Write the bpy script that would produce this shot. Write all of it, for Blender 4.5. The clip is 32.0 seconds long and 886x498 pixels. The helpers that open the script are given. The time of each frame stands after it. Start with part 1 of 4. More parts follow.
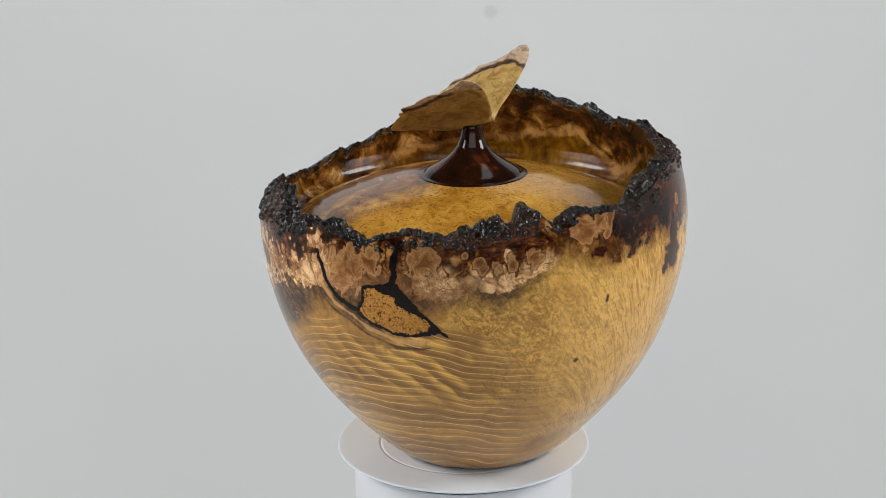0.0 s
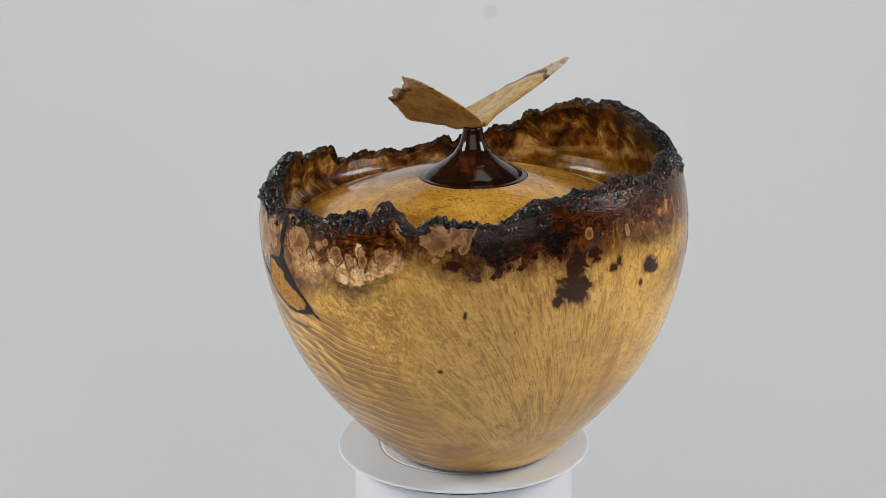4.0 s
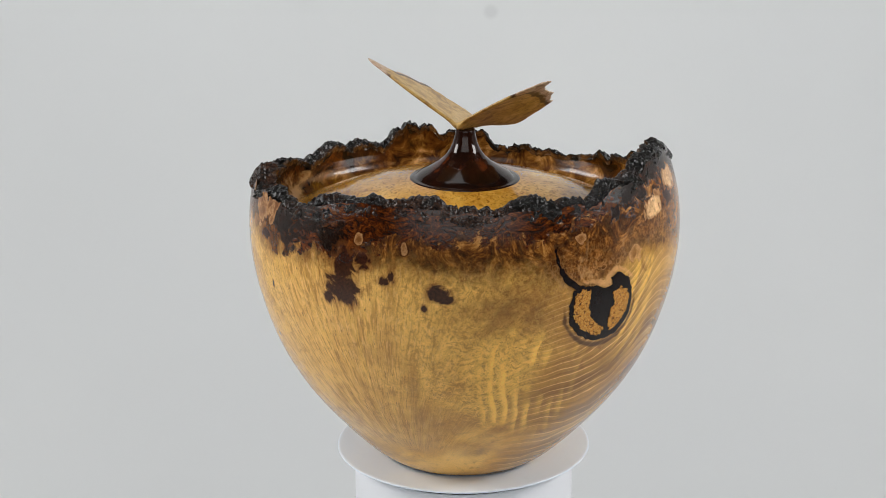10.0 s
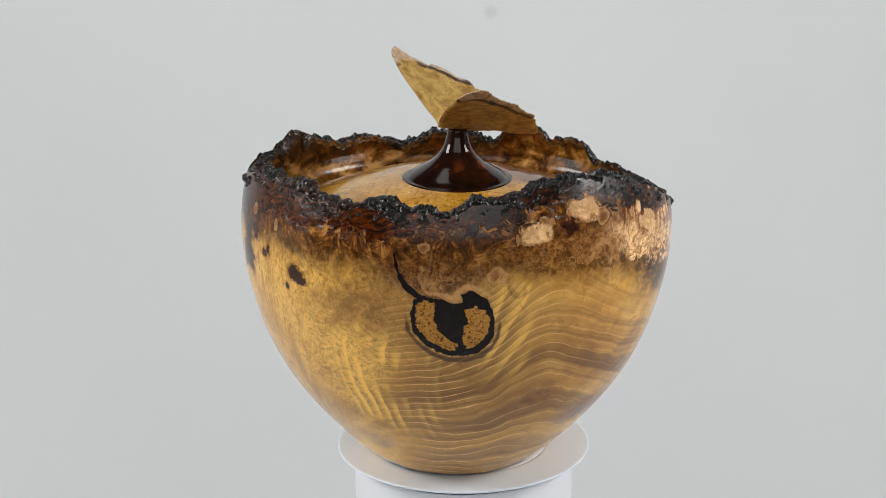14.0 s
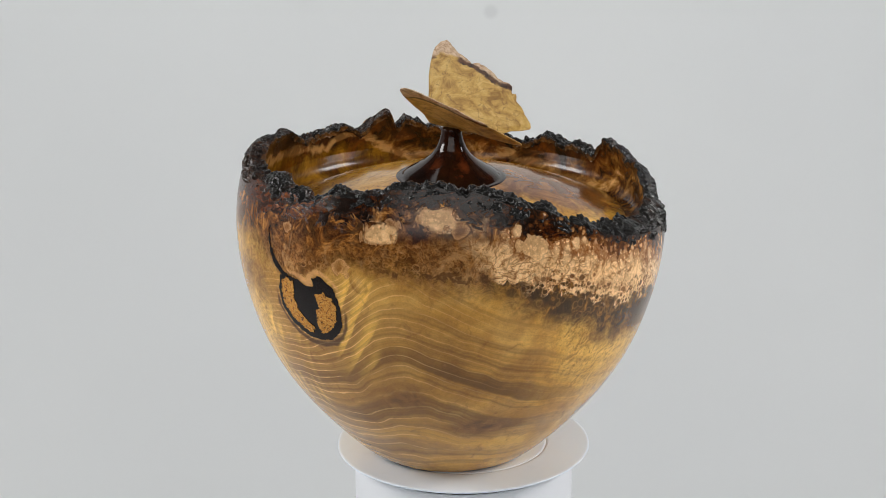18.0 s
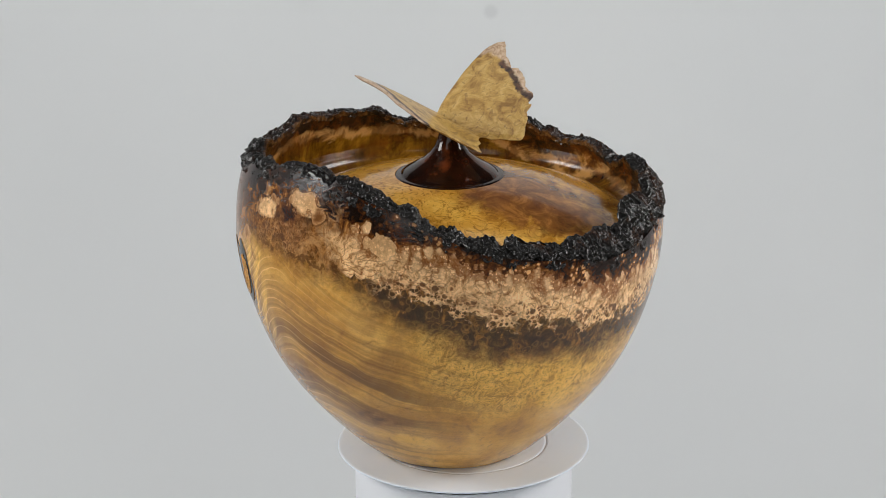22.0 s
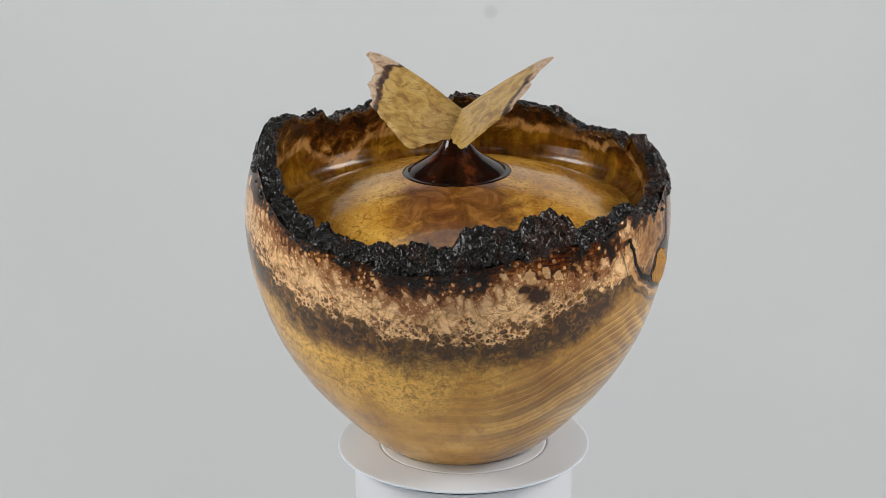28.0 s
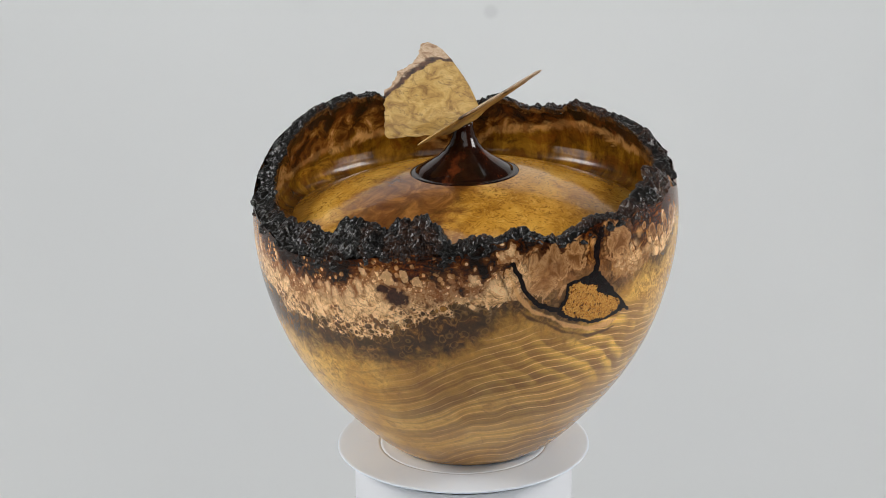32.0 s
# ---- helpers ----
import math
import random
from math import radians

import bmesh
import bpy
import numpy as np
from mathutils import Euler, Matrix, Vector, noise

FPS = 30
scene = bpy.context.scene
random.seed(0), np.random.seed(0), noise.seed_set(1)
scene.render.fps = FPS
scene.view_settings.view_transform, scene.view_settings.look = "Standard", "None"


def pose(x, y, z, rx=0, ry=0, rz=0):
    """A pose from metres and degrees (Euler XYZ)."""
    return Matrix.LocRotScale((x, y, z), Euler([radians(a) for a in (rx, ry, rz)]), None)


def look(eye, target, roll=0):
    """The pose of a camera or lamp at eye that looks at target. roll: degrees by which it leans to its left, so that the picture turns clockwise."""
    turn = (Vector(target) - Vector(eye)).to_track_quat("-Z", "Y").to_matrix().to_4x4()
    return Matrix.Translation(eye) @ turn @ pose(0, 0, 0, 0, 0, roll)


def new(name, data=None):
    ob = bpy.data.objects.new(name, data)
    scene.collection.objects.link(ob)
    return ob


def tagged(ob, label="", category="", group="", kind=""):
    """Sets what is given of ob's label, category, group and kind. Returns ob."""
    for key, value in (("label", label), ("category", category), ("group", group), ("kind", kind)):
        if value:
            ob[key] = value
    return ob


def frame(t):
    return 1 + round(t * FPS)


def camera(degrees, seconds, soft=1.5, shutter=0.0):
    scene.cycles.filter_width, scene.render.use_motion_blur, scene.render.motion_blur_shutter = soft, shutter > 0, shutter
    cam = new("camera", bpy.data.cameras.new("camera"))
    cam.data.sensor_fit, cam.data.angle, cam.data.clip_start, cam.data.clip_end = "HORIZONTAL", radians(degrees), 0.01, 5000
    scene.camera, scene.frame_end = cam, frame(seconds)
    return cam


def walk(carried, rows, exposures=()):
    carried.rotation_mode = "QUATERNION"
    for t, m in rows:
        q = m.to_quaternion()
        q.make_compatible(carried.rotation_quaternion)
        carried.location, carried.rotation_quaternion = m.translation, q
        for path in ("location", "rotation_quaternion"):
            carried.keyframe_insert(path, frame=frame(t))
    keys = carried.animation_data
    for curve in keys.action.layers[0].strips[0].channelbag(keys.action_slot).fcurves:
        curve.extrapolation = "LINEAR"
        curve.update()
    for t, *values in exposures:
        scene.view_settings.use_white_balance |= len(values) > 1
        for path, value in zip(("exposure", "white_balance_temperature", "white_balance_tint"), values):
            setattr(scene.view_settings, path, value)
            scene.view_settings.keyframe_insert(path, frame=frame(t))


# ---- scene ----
# One lidded burl vessel turning on a small white turntable in a light tent.
SECONDS = 32.0
cam = camera(23.80, SECONDS, soft=0.5)
EYE = (0.0016, -0.9946, 0.4200)
YAW, PITCH, ROLL = radians(-0.638), radians(17.715), -0.52
AIM = (EYE[0] + math.sin(YAW) * math.cos(PITCH), EYE[1] + math.cos(YAW) * math.cos(PITCH), EYE[2] - math.sin(PITCH))
walk(cam, [(0, look(EYE, AIM, ROLL)), (SECONDS, look(EYE, AIM, ROLL))],
     exposures=[(0, -0.15), (6, -0.18), (9.5, -0.09), (13, -0.06), (19, -0.11), (23, -0.20), (28, -0.19), (SECONDS, -0.10)])

# ---- light: a white tent, a soft panel on each side, added fills above and in front ----
world = bpy.data.worlds.new("studio")
scene.world = world
world.use_nodes = True
world.node_tree.nodes["Background"].inputs["Color"].default_value = (0.80, 0.86, 0.92, 1)
world.node_tree.nodes["Background"].inputs["Strength"].default_value = 0.06


def soft_panel(name, eye, target, wide, high, power, tint):
    lamp = bpy.data.lights.new(name, "AREA")
    lamp.shape, lamp.size, lamp.size_y, lamp.energy, lamp.color = "RECTANGLE", wide, high, power, tint
    ob = new(name, lamp)
    ob.matrix_world = look(eye, target)
    return ob


soft_panel("softbox_left", (-0.95, -0.14, 0.60), (0, 0, 0.09), 0.42, 0.36, 7.4, (1.0, 0.985, 0.97))
soft_panel("softbox_right", (0.95, -0.14, 0.60), (0, 0, 0.09), 0.42, 0.36, 7.4, (1.0, 0.985, 0.97))
# added lamp, not a real source: lifts the centre of the backdrop
soft_panel("backdrop_fill", (0, 0.28, 0.95), (0, 0.45, -0.2), 0.6, 0.4, 1.3, (1.0, 0.99, 0.98))
# added fill with no real source, brightens the middle of the bowl
soft_panel("front_fill", (0, -1.90, 0.95), (0, 0, 0.06), 2.2, 1.0, 12.0, (1.0, 0.985, 0.96))


# ---- node helpers ----
class Nodes:
    """Short hand for one node material."""

    def __init__(self, name):
        self.mat = bpy.data.materials.new(name)
        self.mat.use_nodes = True
        self.tree = self.mat.node_tree
        self.tree.nodes.clear()
        self.out = self.tree.nodes.new("ShaderNodeOutputMaterial")
        self.bsdf = self.tree.nodes.new("ShaderNodeBsdfPrincipled")
        self.tree.links.new(self.bsdf.outputs["BSDF"], self.out.inputs["Surface"])
        self.coords = self.tree.nodes.new("ShaderNodeTexCoord").outputs["Object"]

    def put(self, socket, value):
        if isinstance(value, bpy.types.NodeSocket):
            self.tree.links.new(value, socket)
        elif isinstance(value, tuple) and len(value) == 3 and socket.type == "RGBA":
            socket.default_value = (*value, 1)
        else:
            socket.default_value = value

    def attr(self, name, vector=False):
        n = self.tree.nodes.new("ShaderNodeAttribute")
        n.attribute_name = name
        return n.outputs["Vector" if vector else "Fac"]

    def noise(self, scale, detail=4.0, rough=0.55, vec=None, warp=0.0, colour=False):
        n = self.tree.nodes.new("ShaderNodeTexNoise")
        self.put(n.inputs["Vector"], vec if vec is not None else self.coords)
        n.inputs["Scale"].default_value, n.inputs["Detail"].default_value = scale, detail
        n.inputs["Roughness"].default_value, n.inputs["Distortion"].default_value = rough, warp
        return n.outputs["Color" if colour else "Fac"]

    def cells(self, scale, feature="F1", vec=None, smooth=0.4, colour=False):
        n = self.tree.nodes.new("ShaderNodeTexVoronoi")
        n.feature = feature
        self.put(n.inputs["Vector"], vec if vec is not None else self.coords)
        n.inputs["Scale"].default_value = scale
        if feature == "SMOOTH_F1":
            n.inputs["Smoothness"].default_value = smooth
        return n.outputs["Color" if colour else "Distance"]

    def beads(self, scale, vec, least, most):
        """Scattered round beads: one inside, falling to nought over a thin edge; and the same a little wider."""
        n = self.tree.nodes.new("ShaderNodeTexVoronoi")
        self.put(n.inputs["Vector"], vec)
        n.inputs["Scale"].default_value = scale
        split = self.tree.nodes.new("ShaderNodeSeparateColor")
        self.put(split.inputs[0], n.outputs["Color"])
        size = self.calc("ADD", least, self.calc("MULTIPLY", split.outputs[0], most - least))
        gone = self.calc("SUBTRACT", n.outputs["Distance"], size)
        return self.step(gone, 0.06, -0.02), self.step(gone, 0.20, 0.08)

    def calc(self, op, a, b=0.0, c=0.0):
        n = self.tree.nodes.new("ShaderNodeMath")
        n.operation = op
        for s, x in zip(n.inputs, (a, b, c)):
            self.put(s, x)
        return n.outputs[0]

    def vec(self, op, a, b, scale=1.0):
        n = self.tree.nodes.new("ShaderNodeVectorMath")
        n.operation = op
        self.put(n.inputs[0], a)
        if op == "SCALE":
            self.put(n.inputs["Scale"], b)
        else:
            self.put(n.inputs[1], b)
        return n.outputs[0]

    def bent(self, amount, scale, detail=2.0, vec=None):
        """Coordinates pushed about by noise."""
        base = vec if vec is not None else self.coords
        push = self.vec("SUBTRACT", self.noise(scale, detail, colour=True, vec=base), (0.5, 0.5, 0.5))
        return self.vec("ADD", base, self.vec("SCALE", push, amount))

    def step(self, x, low, high):
        n = self.tree.nodes.new("ShaderNodeMapRange")
        n.interpolation_type = "SMOOTHSTEP"
        for s, v in zip(n.inputs, (x, low, high, 0.0, 1.0)):
            self.put(s, v)
        return n.outputs[0]

    def mix(self, fac, a, b, mode="MIX"):
        n = self.tree.nodes.new("ShaderNodeMix")
        n.data_type, n.blend_type = "RGBA", mode
        self.put(n.inputs[0], fac)
        self.put(n.inputs[6], a)
        self.put(n.inputs[7], b)
        return n.outputs[2]

    def lines(self, scale, count, vec=None, warp=1.5, thin=0.16):
        """Fine wavy contour lines, as in polished burl: one on a line."""
        wave = self.calc("FRACT", self.calc("MULTIPLY", self.noise(scale, 3, 0.5, vec=vec, warp=warp), count))
        return self.calc("SUBTRACT", 1.0, self.step(self.calc("ABSOLUTE", self.calc("SUBTRACT", wave, 0.5)), 0.02, thin))

    def power(self, colour, gamma):
        n = self.tree.nodes.new("ShaderNodeGamma")
        self.put(n.inputs[0], colour)
        n.inputs[1].default_value = gamma
        return n.outputs[0]

    def ramp(self, fac, *stops):
        n = self.tree.nodes.new("ShaderNodeValToRGB")
        e = n.color_ramp.elements
        while len(e) < len(stops):
            e.new(0.5)
        for el, (at, col) in zip(e, stops):
            el.position, el.color = at, (*col, 1)
        self.put(n.inputs[0], fac)
        return n.outputs[0]

    def bump(self, height, strength, distance):
        n = self.tree.nodes.new("ShaderNodeBump")
        n.inputs["Strength"].default_value, n.inputs["Distance"].default_value = strength, distance
        self.put(n.inputs["Height"], height)
        self.put(self.bsdf.inputs["Normal"], n.outputs[0])

    def done(self, colour, rough, metal=0.0, coat=0.0, coat_rough=0.1):
        b = self.bsdf.inputs
        self.put(b["Base Color"], colour)
        self.put(b["Roughness"], rough)
        self.put(b["Metallic"], metal)
        self.put(b["Coat Weight"], coat)
        self.put(b["Coat Roughness"], coat_rough)
        return self.mat


# ---- numeric noise for relief ----
def hashed(i, j, k, seed):
    h = (i * 374761393 + j * 668265263 + k * 2147483647 + seed * 974634777) & 0xFFFFFFFF
    h = ((h ^ (h >> 13)) * 1274126177) & 0xFFFFFFFF
    h = ((h ^ (h >> 15)) * 2246822519) & 0xFFFFFFFF
    return ((h ^ (h >> 16)) & 0xFFFFFF) / float(0xFFFFFF)


def value_noise(p, scale, seed=0):
    q = p * scale
    c = np.floor(q).astype(np.int64)
    f = q - c
    f = f * f * (3 - 2 * f)
    total = 0
    for dx in (0, 1):
        for dy in (0, 1):
            for dz in (0, 1):
                w = (f[..., 0] if dx else 1 - f[..., 0]) * (f[..., 1] if dy else 1 - f[..., 1]) * (f[..., 2] if dz else 1 - f[..., 2])
                total = total + w * hashed(c[..., 0] + dx, c[..., 1] + dy, c[..., 2] + dz, seed)
    return total


def fbm(p, scale, octaves=4, gain=0.5, seed=0):
    total, amp, norm = 0, 1.0, 0.0
    for o in range(octaves):
        total, norm = total + amp * value_noise(p, scale * 2.03 ** o, seed + 17 * o), norm + amp
        amp *= gain
    return total / norm


def lumps(p, scale, seed=0):
    """Rounded lumps: highest at scattered points, creased between them."""
    q = p * scale
    c = np.floor(q).astype(np.int64)
    near = np.full(q.shape[:-1], 9.0)
    for dx in (-1, 0, 1):
        for dy in (-1, 0, 1):
            for dz in (-1, 0, 1):
                i, j, k = c[..., 0] + dx, c[..., 1] + dy, c[..., 2] + dz
                d = (i + hashed(i, j, k, seed) - q[..., 0]) ** 2 + (j + hashed(i, j, k, seed + 1) - q[..., 1]) ** 2 + (k + hashed(i, j, k, seed + 2) - q[..., 2]) ** 2
                near = np.minimum(near, d)
    return 1 - 1.25 * near


def around(values, degrees):
    """A ring of even samples, read smoothly at any angle."""
    v = np.array(values, float)
    n = len(v)
    x = (np.asarray(degrees) % 360) / 360 * n
    i = np.floor(x).astype(int)
    f = x - i
    a, b, c, d = v[(i - 1) % n], v[i % n], v[(i + 1) % n], v[(i + 2) % n]
    return b + 0.5 * f * (c - a + f * (2 * a - 5 * b + 4 * c - d + f * (3 * (b - c) + d - a)))


def spline(knots):
    xs, ys = np.array([k[0] for k in knots], float), np.array([k[1] for k in knots], float)
    n, h = len(xs), np.diff(xs)
    m, r = np.eye(n), np.zeros(n)
    for i in range(1, n - 1):
        m[i, i - 1], m[i, i], m[i, i + 1] = h[i - 1], 2 * (h[i - 1] + h[i]), h[i]
        r[i] = 6 * ((ys[i + 1] - ys[i]) / h[i] - (ys[i] - ys[i - 1]) / h[i - 1])
    bend = np.linalg.solve(m, r)

    def at(x):
        x = np.clip(x, xs[0], xs[-1])
        i = np.clip(np.searchsorted(xs, x) - 1, 0, n - 2)
        a, b = (xs[i + 1] - x) / h[i], (x - xs[i]) / h[i]
        return a * ys[i] + b * ys[i + 1] + ((a ** 3 - a) * bend[i] + (b ** 3 - b) * bend[i + 1]) * h[i] ** 2 / 6

    return at


def smooth(x, low, high):
    t = np.clip((x - low) / (high - low), 0, 1)
    return t * t * (3 - 2 * t)


# ---- mesh helpers ----
def sheet(name, p, parent, material, label="", ring=True, keep=None, fields=None, flat=False):
    """A smooth grid mesh from an array of points (rows, columns, 3); ring closes the columns."""
    rows, cols = p.shape[:2]
    i, j = np.meshgrid(np.arange(rows - 1), np.arange(cols if ring else cols - 1), indexing="ij")
    k = (j + 1) % cols
    quads = np.stack([i * cols + j, i * cols + k, (i + 1) * cols + k, (i + 1) * cols + j], -1).reshape(-1, 4)
    if keep is not None:
        quads = quads[keep[quads].all(1)]
    used = np.unique(quads)
    index = np.full(rows * cols, -1)
    index[used] = np.arange(len(used))
    quads = index[quads]
    mesh = bpy.data.meshes.new(name)
    mesh.vertices.add(len(used))
    mesh.vertices.foreach_set("co", p.reshape(-1, 3)[used].astype(np.float32).ravel())
    mesh.loops.add(quads.size)
    mesh.loops.foreach_set("vertex_index", quads.astype(np.int32).ravel())
    mesh.polygons.add(len(quads))
    mesh.polygons.foreach_set("loop_start", np.arange(0, quads.size, 4, dtype=np.int32))
    mesh.polygons.foreach_set("use_smooth", np.full(len(quads), not flat))
    for field, values in (fields or {}).items():
        a = mesh.attributes.new(field, "FLOAT", "POINT")
        a.data.foreach_set("value", np.broadcast_to(values, (rows, cols)).reshape(-1)[used].astype(np.float32))
    mesh.update(calc_edges=True)
    mesh.validate()
    mesh.materials.append(material)
    ob = new(name, mesh)
    ob.parent = parent
    if label:
        tagged(ob, label)
    return ob


def lathe(name, profile, parent, material, steps=128, label="", fields=None):
    """A turned solid: (radius, height) pairs from the axis outwards and round."""
    a = np.linspace(0, 2 * np.pi, steps, endpoint=False)
    pr = np.array(profile, float)
    p = np.stack([pr[:, :1] * np.cos(a), pr[:, :1] * np.sin(a), np.repeat(pr[:, 1:], steps, 1)], -1)
    return sheet(name, p, parent, material, label, fields=fields)


def dense(profile, step):
    """Straight runs of a profile cut into short pieces."""
    out = [profile[0]]
    for a, b in zip(profile, profile[1:]):
        n = max(1, int(math.hypot(b[0] - a[0], b[1] - a[1]) / step))
        out += [(a[0] + (b[0] - a[0]) * k / n, a[1] + (b[1] - a[1]) * k / n) for k in range(1, n + 1)]
    return out


# ---- materials ----
def plain_white(name, colour, rough, grain=400.0, coat=0.0):
    m = Nodes(name)
    col = m.mix(m.step(m.noise(6.0, 3), 0.3, 0.7), tuple(c * 0.97 for c in colour), colour)
    col = m.mix(m.calc("MULTIPLY", m.step(m.noise(grain * 0.2, 5), 0.62, 0.75), 0.08), col, tuple(c * 0.7 for c in colour))
    m.bump(m.noise(grain, 3), 0.05, 0.0005)
    return m.done(col, rough, coat=coat)


def backdrop_material():
    m = Nodes("backdrop_paper")
    col = m.mix(m.step(m.noise(1.6, 3), 0.3, 0.7), (0.767, 0.790, 0.802), (0.805, 0.827, 0.835))
    away = m.vec("SUBTRACT", m.coords, (0.026, 0.9, 0.042))
    length = m.tree.nodes.new("ShaderNodeVectorMath")
    length.operation = "LENGTH"
    m.put(length.inputs[0], away)
    spot = m.calc("SUBTRACT", 1.0, m.step(length.outputs["Value"], 0.003, 0.009))
    col = m.mix(m.calc("MULTIPLY", spot, 0.18), col, (0.35, 0.36, 0.38))
    return m.done(col, 0.9)


def wood_outside():
    m = Nodes("burl_wood_outside")
    dark_d, sap_d, fringe_d = m.attr("dark"), m.attr("sap"), m.attr("fringe")
    red, pale, fan, ring, phase, brown, spot = (m.attr(n) for n in ("red", "pale", "fan", "ring", "phase", "brown", "spot"))
    upright, painted_gleam, hem = m.attr("upright", True), m.attr("painted_gleam"), m.attr("hem")
    crawl = m.bent(0.0035, 170.0, 3)
    coarse, mid, fine = m.noise(30, 5, 0.6), m.noise(120, 5, 0.65, warp=0.8), m.noise(800, 4, 0.6)

    def part_of(x, k):
        return m.calc("MULTIPLY", x, k)

    def both(x, y):
        return m.calc("MULTIPLY", x, y)

    def flip(x):
        return m.calc("SUBTRACT", 1.0, x)

    # heartwood: mottled ochre with short curly flecks
    wood = m.ramp(coarse, (0.32, (0.30, 0.165, 0.036)), (0.48, (0.50, 0.312, 0.076)), (0.64, (0.66, 0.465, 0.160)))
    wood = m.mix(part_of(m.step(mid, 0.50, 0.72), 0.25), wood, (0.25, 0.125, 0.022))
    cloud = m.step(m.noise(17, 4, 0.6, warp=0.7), 0.47, 0.66)
    wood = m.mix(both(m.attr("clouded"), part_of(cloud, 0.55)), wood, (0.25, 0.135, 0.040))
    burl = m.step(m.calc("ADD", m.attr("burl"), part_of(m.calc("SUBTRACT", m.noise(26, 3), 0.5), 1.2)), 0.25, 0.75)
    tangle = m.noise(85, 4, 0.55, warp=2.6)
    wood = m.mix(both(flip(cloud), part_of(burl, 0.62)), wood, (0.68, 0.485, 0.150))
    wood = m.mix(both(burl, part_of(m.step(tangle, 0.54, 0.66), 0.32)), wood, (0.30, 0.165, 0.034))
    curl = m.lines(75, 9, warp=2.6, thin=0.15)
    wood = m.mix(both(burl, part_of(both(curl, m.step(mid, 0.44, 0.58)), 0.36)), wood, (0.22, 0.11, 0.022))
    wood = m.mix(both(burl, part_of(m.lines(66, 8, warp=2.6, thin=0.14), 0.5)), wood, (0.78, 0.57, 0.20))
    # curly fibres, their lit and shaded sides painted into the colour
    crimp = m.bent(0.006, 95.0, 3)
    painted_relief = m.calc("SUBTRACT", m.noise(165, 3, 0.6, vec=crimp, warp=1.8), m.noise(165, 3, 0.6, vec=m.vec("ADD", crimp, (0.0007, 0.0004, 0.0010)), warp=1.8))
    wood = m.mix(both(m.calc("ADD", 0.05, part_of(burl, 0.36)), m.step(painted_relief, 0.012, 0.13)), wood, (0.80, 0.60, 0.20))
    wood = m.mix(both(m.calc("ADD", 0.05, part_of(burl, 0.42)), m.step(painted_relief, -0.03, -0.14)), wood, (0.20, 0.098, 0.022))
    fleck = both(m.step(m.noise(230, 2, 0.5, vec=crawl, warp=2.8), 0.60, 0.65), m.calc("ADD", 0.0, burl))
    wood = m.mix(part_of(fleck, 0.40), wood, (0.16, 0.078, 0.016))
    # upright streaks of the fan
    wood = m.mix(part_of(fan, 0.55), wood, (0.585, 0.430, 0.200))
    wood = m.mix(both(fan, part_of(m.step(m.noise(210, 4, 0.6, vec=upright), 0.47, 0.66), 0.55)), wood, (0.26, 0.145, 0.040))
    wood = m.mix(both(fan, part_of(m.step(m.noise(210, 4, 0.6, vec=m.vec("ADD", upright, (0.5, 0.2, 0.4))), 0.48, 0.68), 0.5)), wood, (0.66, 0.49, 0.17))
    wood = m.mix(both(fan, part_of(m.step(m.noise(1050, 3, 0.6, vec=upright), 0.52, 0.60), 0.52)), wood, (0.22, 0.115, 0.034))
    wood = m.mix(both(fan, part_of(m.step(m.noise(1300, 3, 0.6, vec=m.vec("ADD", upright, (0.3, 0.1, 0.7))), 0.53, 0.62), 0.42)), wood, (0.74, 0.57, 0.29))
    nick = both(fan, m.step(m.noise(900, 2, 0.5, vec=m.vec("MULTIPLY", m.vec("ADD", upright, (0.9, 0.4, 0.2)), (1.0, 2.2, 1.0))), 0.70, 0.74))
    wood = m.mix(part_of(nick, 0.8), wood, (0.075, 0.034, 0.012))
    # broad brown bands, then fine pale growth lines
    sway = m.calc("ADD", phase, part_of(m.calc("SUBTRACT", m.noise(20, 2), 0.5), 3.4))
    sway = m.calc("ADD", sway, part_of(m.calc("SUBTRACT", m.noise(75, 2), 0.5), 0.45))
    sway = m.calc("ADD", sway, part_of(m.calc("SUBTRACT", fine, 0.5), 0.10))
    band = m.tree.nodes.new("ShaderNodeCombineXYZ")
    m.put(band.inputs[2], sway)
    broad = m.noise(0.30, 4, 0.62, vec=band.outputs[0])
    wood = m.mix(part_of(ring, 0.60), wood, (0.31, 0.200, 0.085))
    wood = m.mix(both(brown, part_of(m.step(broad, 0.46, 0.58), 0.90)), wood, (0.105, 0.054, 0.019))
    wood = m.mix(both(brown, part_of(m.step(broad, 0.46, 0.36), 0.6)), wood, (0.60, 0.40, 0.095))
    # sheen of the figured grain, painted in as pale colour
    wood = m.mix(part_of(painted_gleam, 0.90), wood, (0.80, 0.58, 0.17))
    cycle = m.calc("FRACT", sway)
    line = flip(m.step(m.calc("ABSOLUTE", m.calc("SUBTRACT", cycle, 0.5)), 0.02, 0.085))
    line = both(line, both(ring, m.step(m.noise(45, 3), 0.32, 0.52)))
    wood = m.mix(both(ring, part_of(m.step(cycle, 0.52, 0.9), 0.38)), wood, (0.16, 0.082, 0.026))
    wood = m.mix(part_of(line, 0.78), wood, (0.76, 0.57, 0.30))
    smoke = m.step(m.calc("ADD", m.attr("smoke"), part_of(m.calc("SUBTRACT", m.noise(36, 5, 0.65, warp=1.0), 0.5), 1.1)), 0.20, 0.85)
    wood = m.mix(part_of(smoke, 0.80), wood, m.ramp(mid, (0.34, (0.100, 0.046, 0.014)), (0.52, (0.21, 0.112, 0.034)), (0.70, (0.36, 0.215, 0.072))))
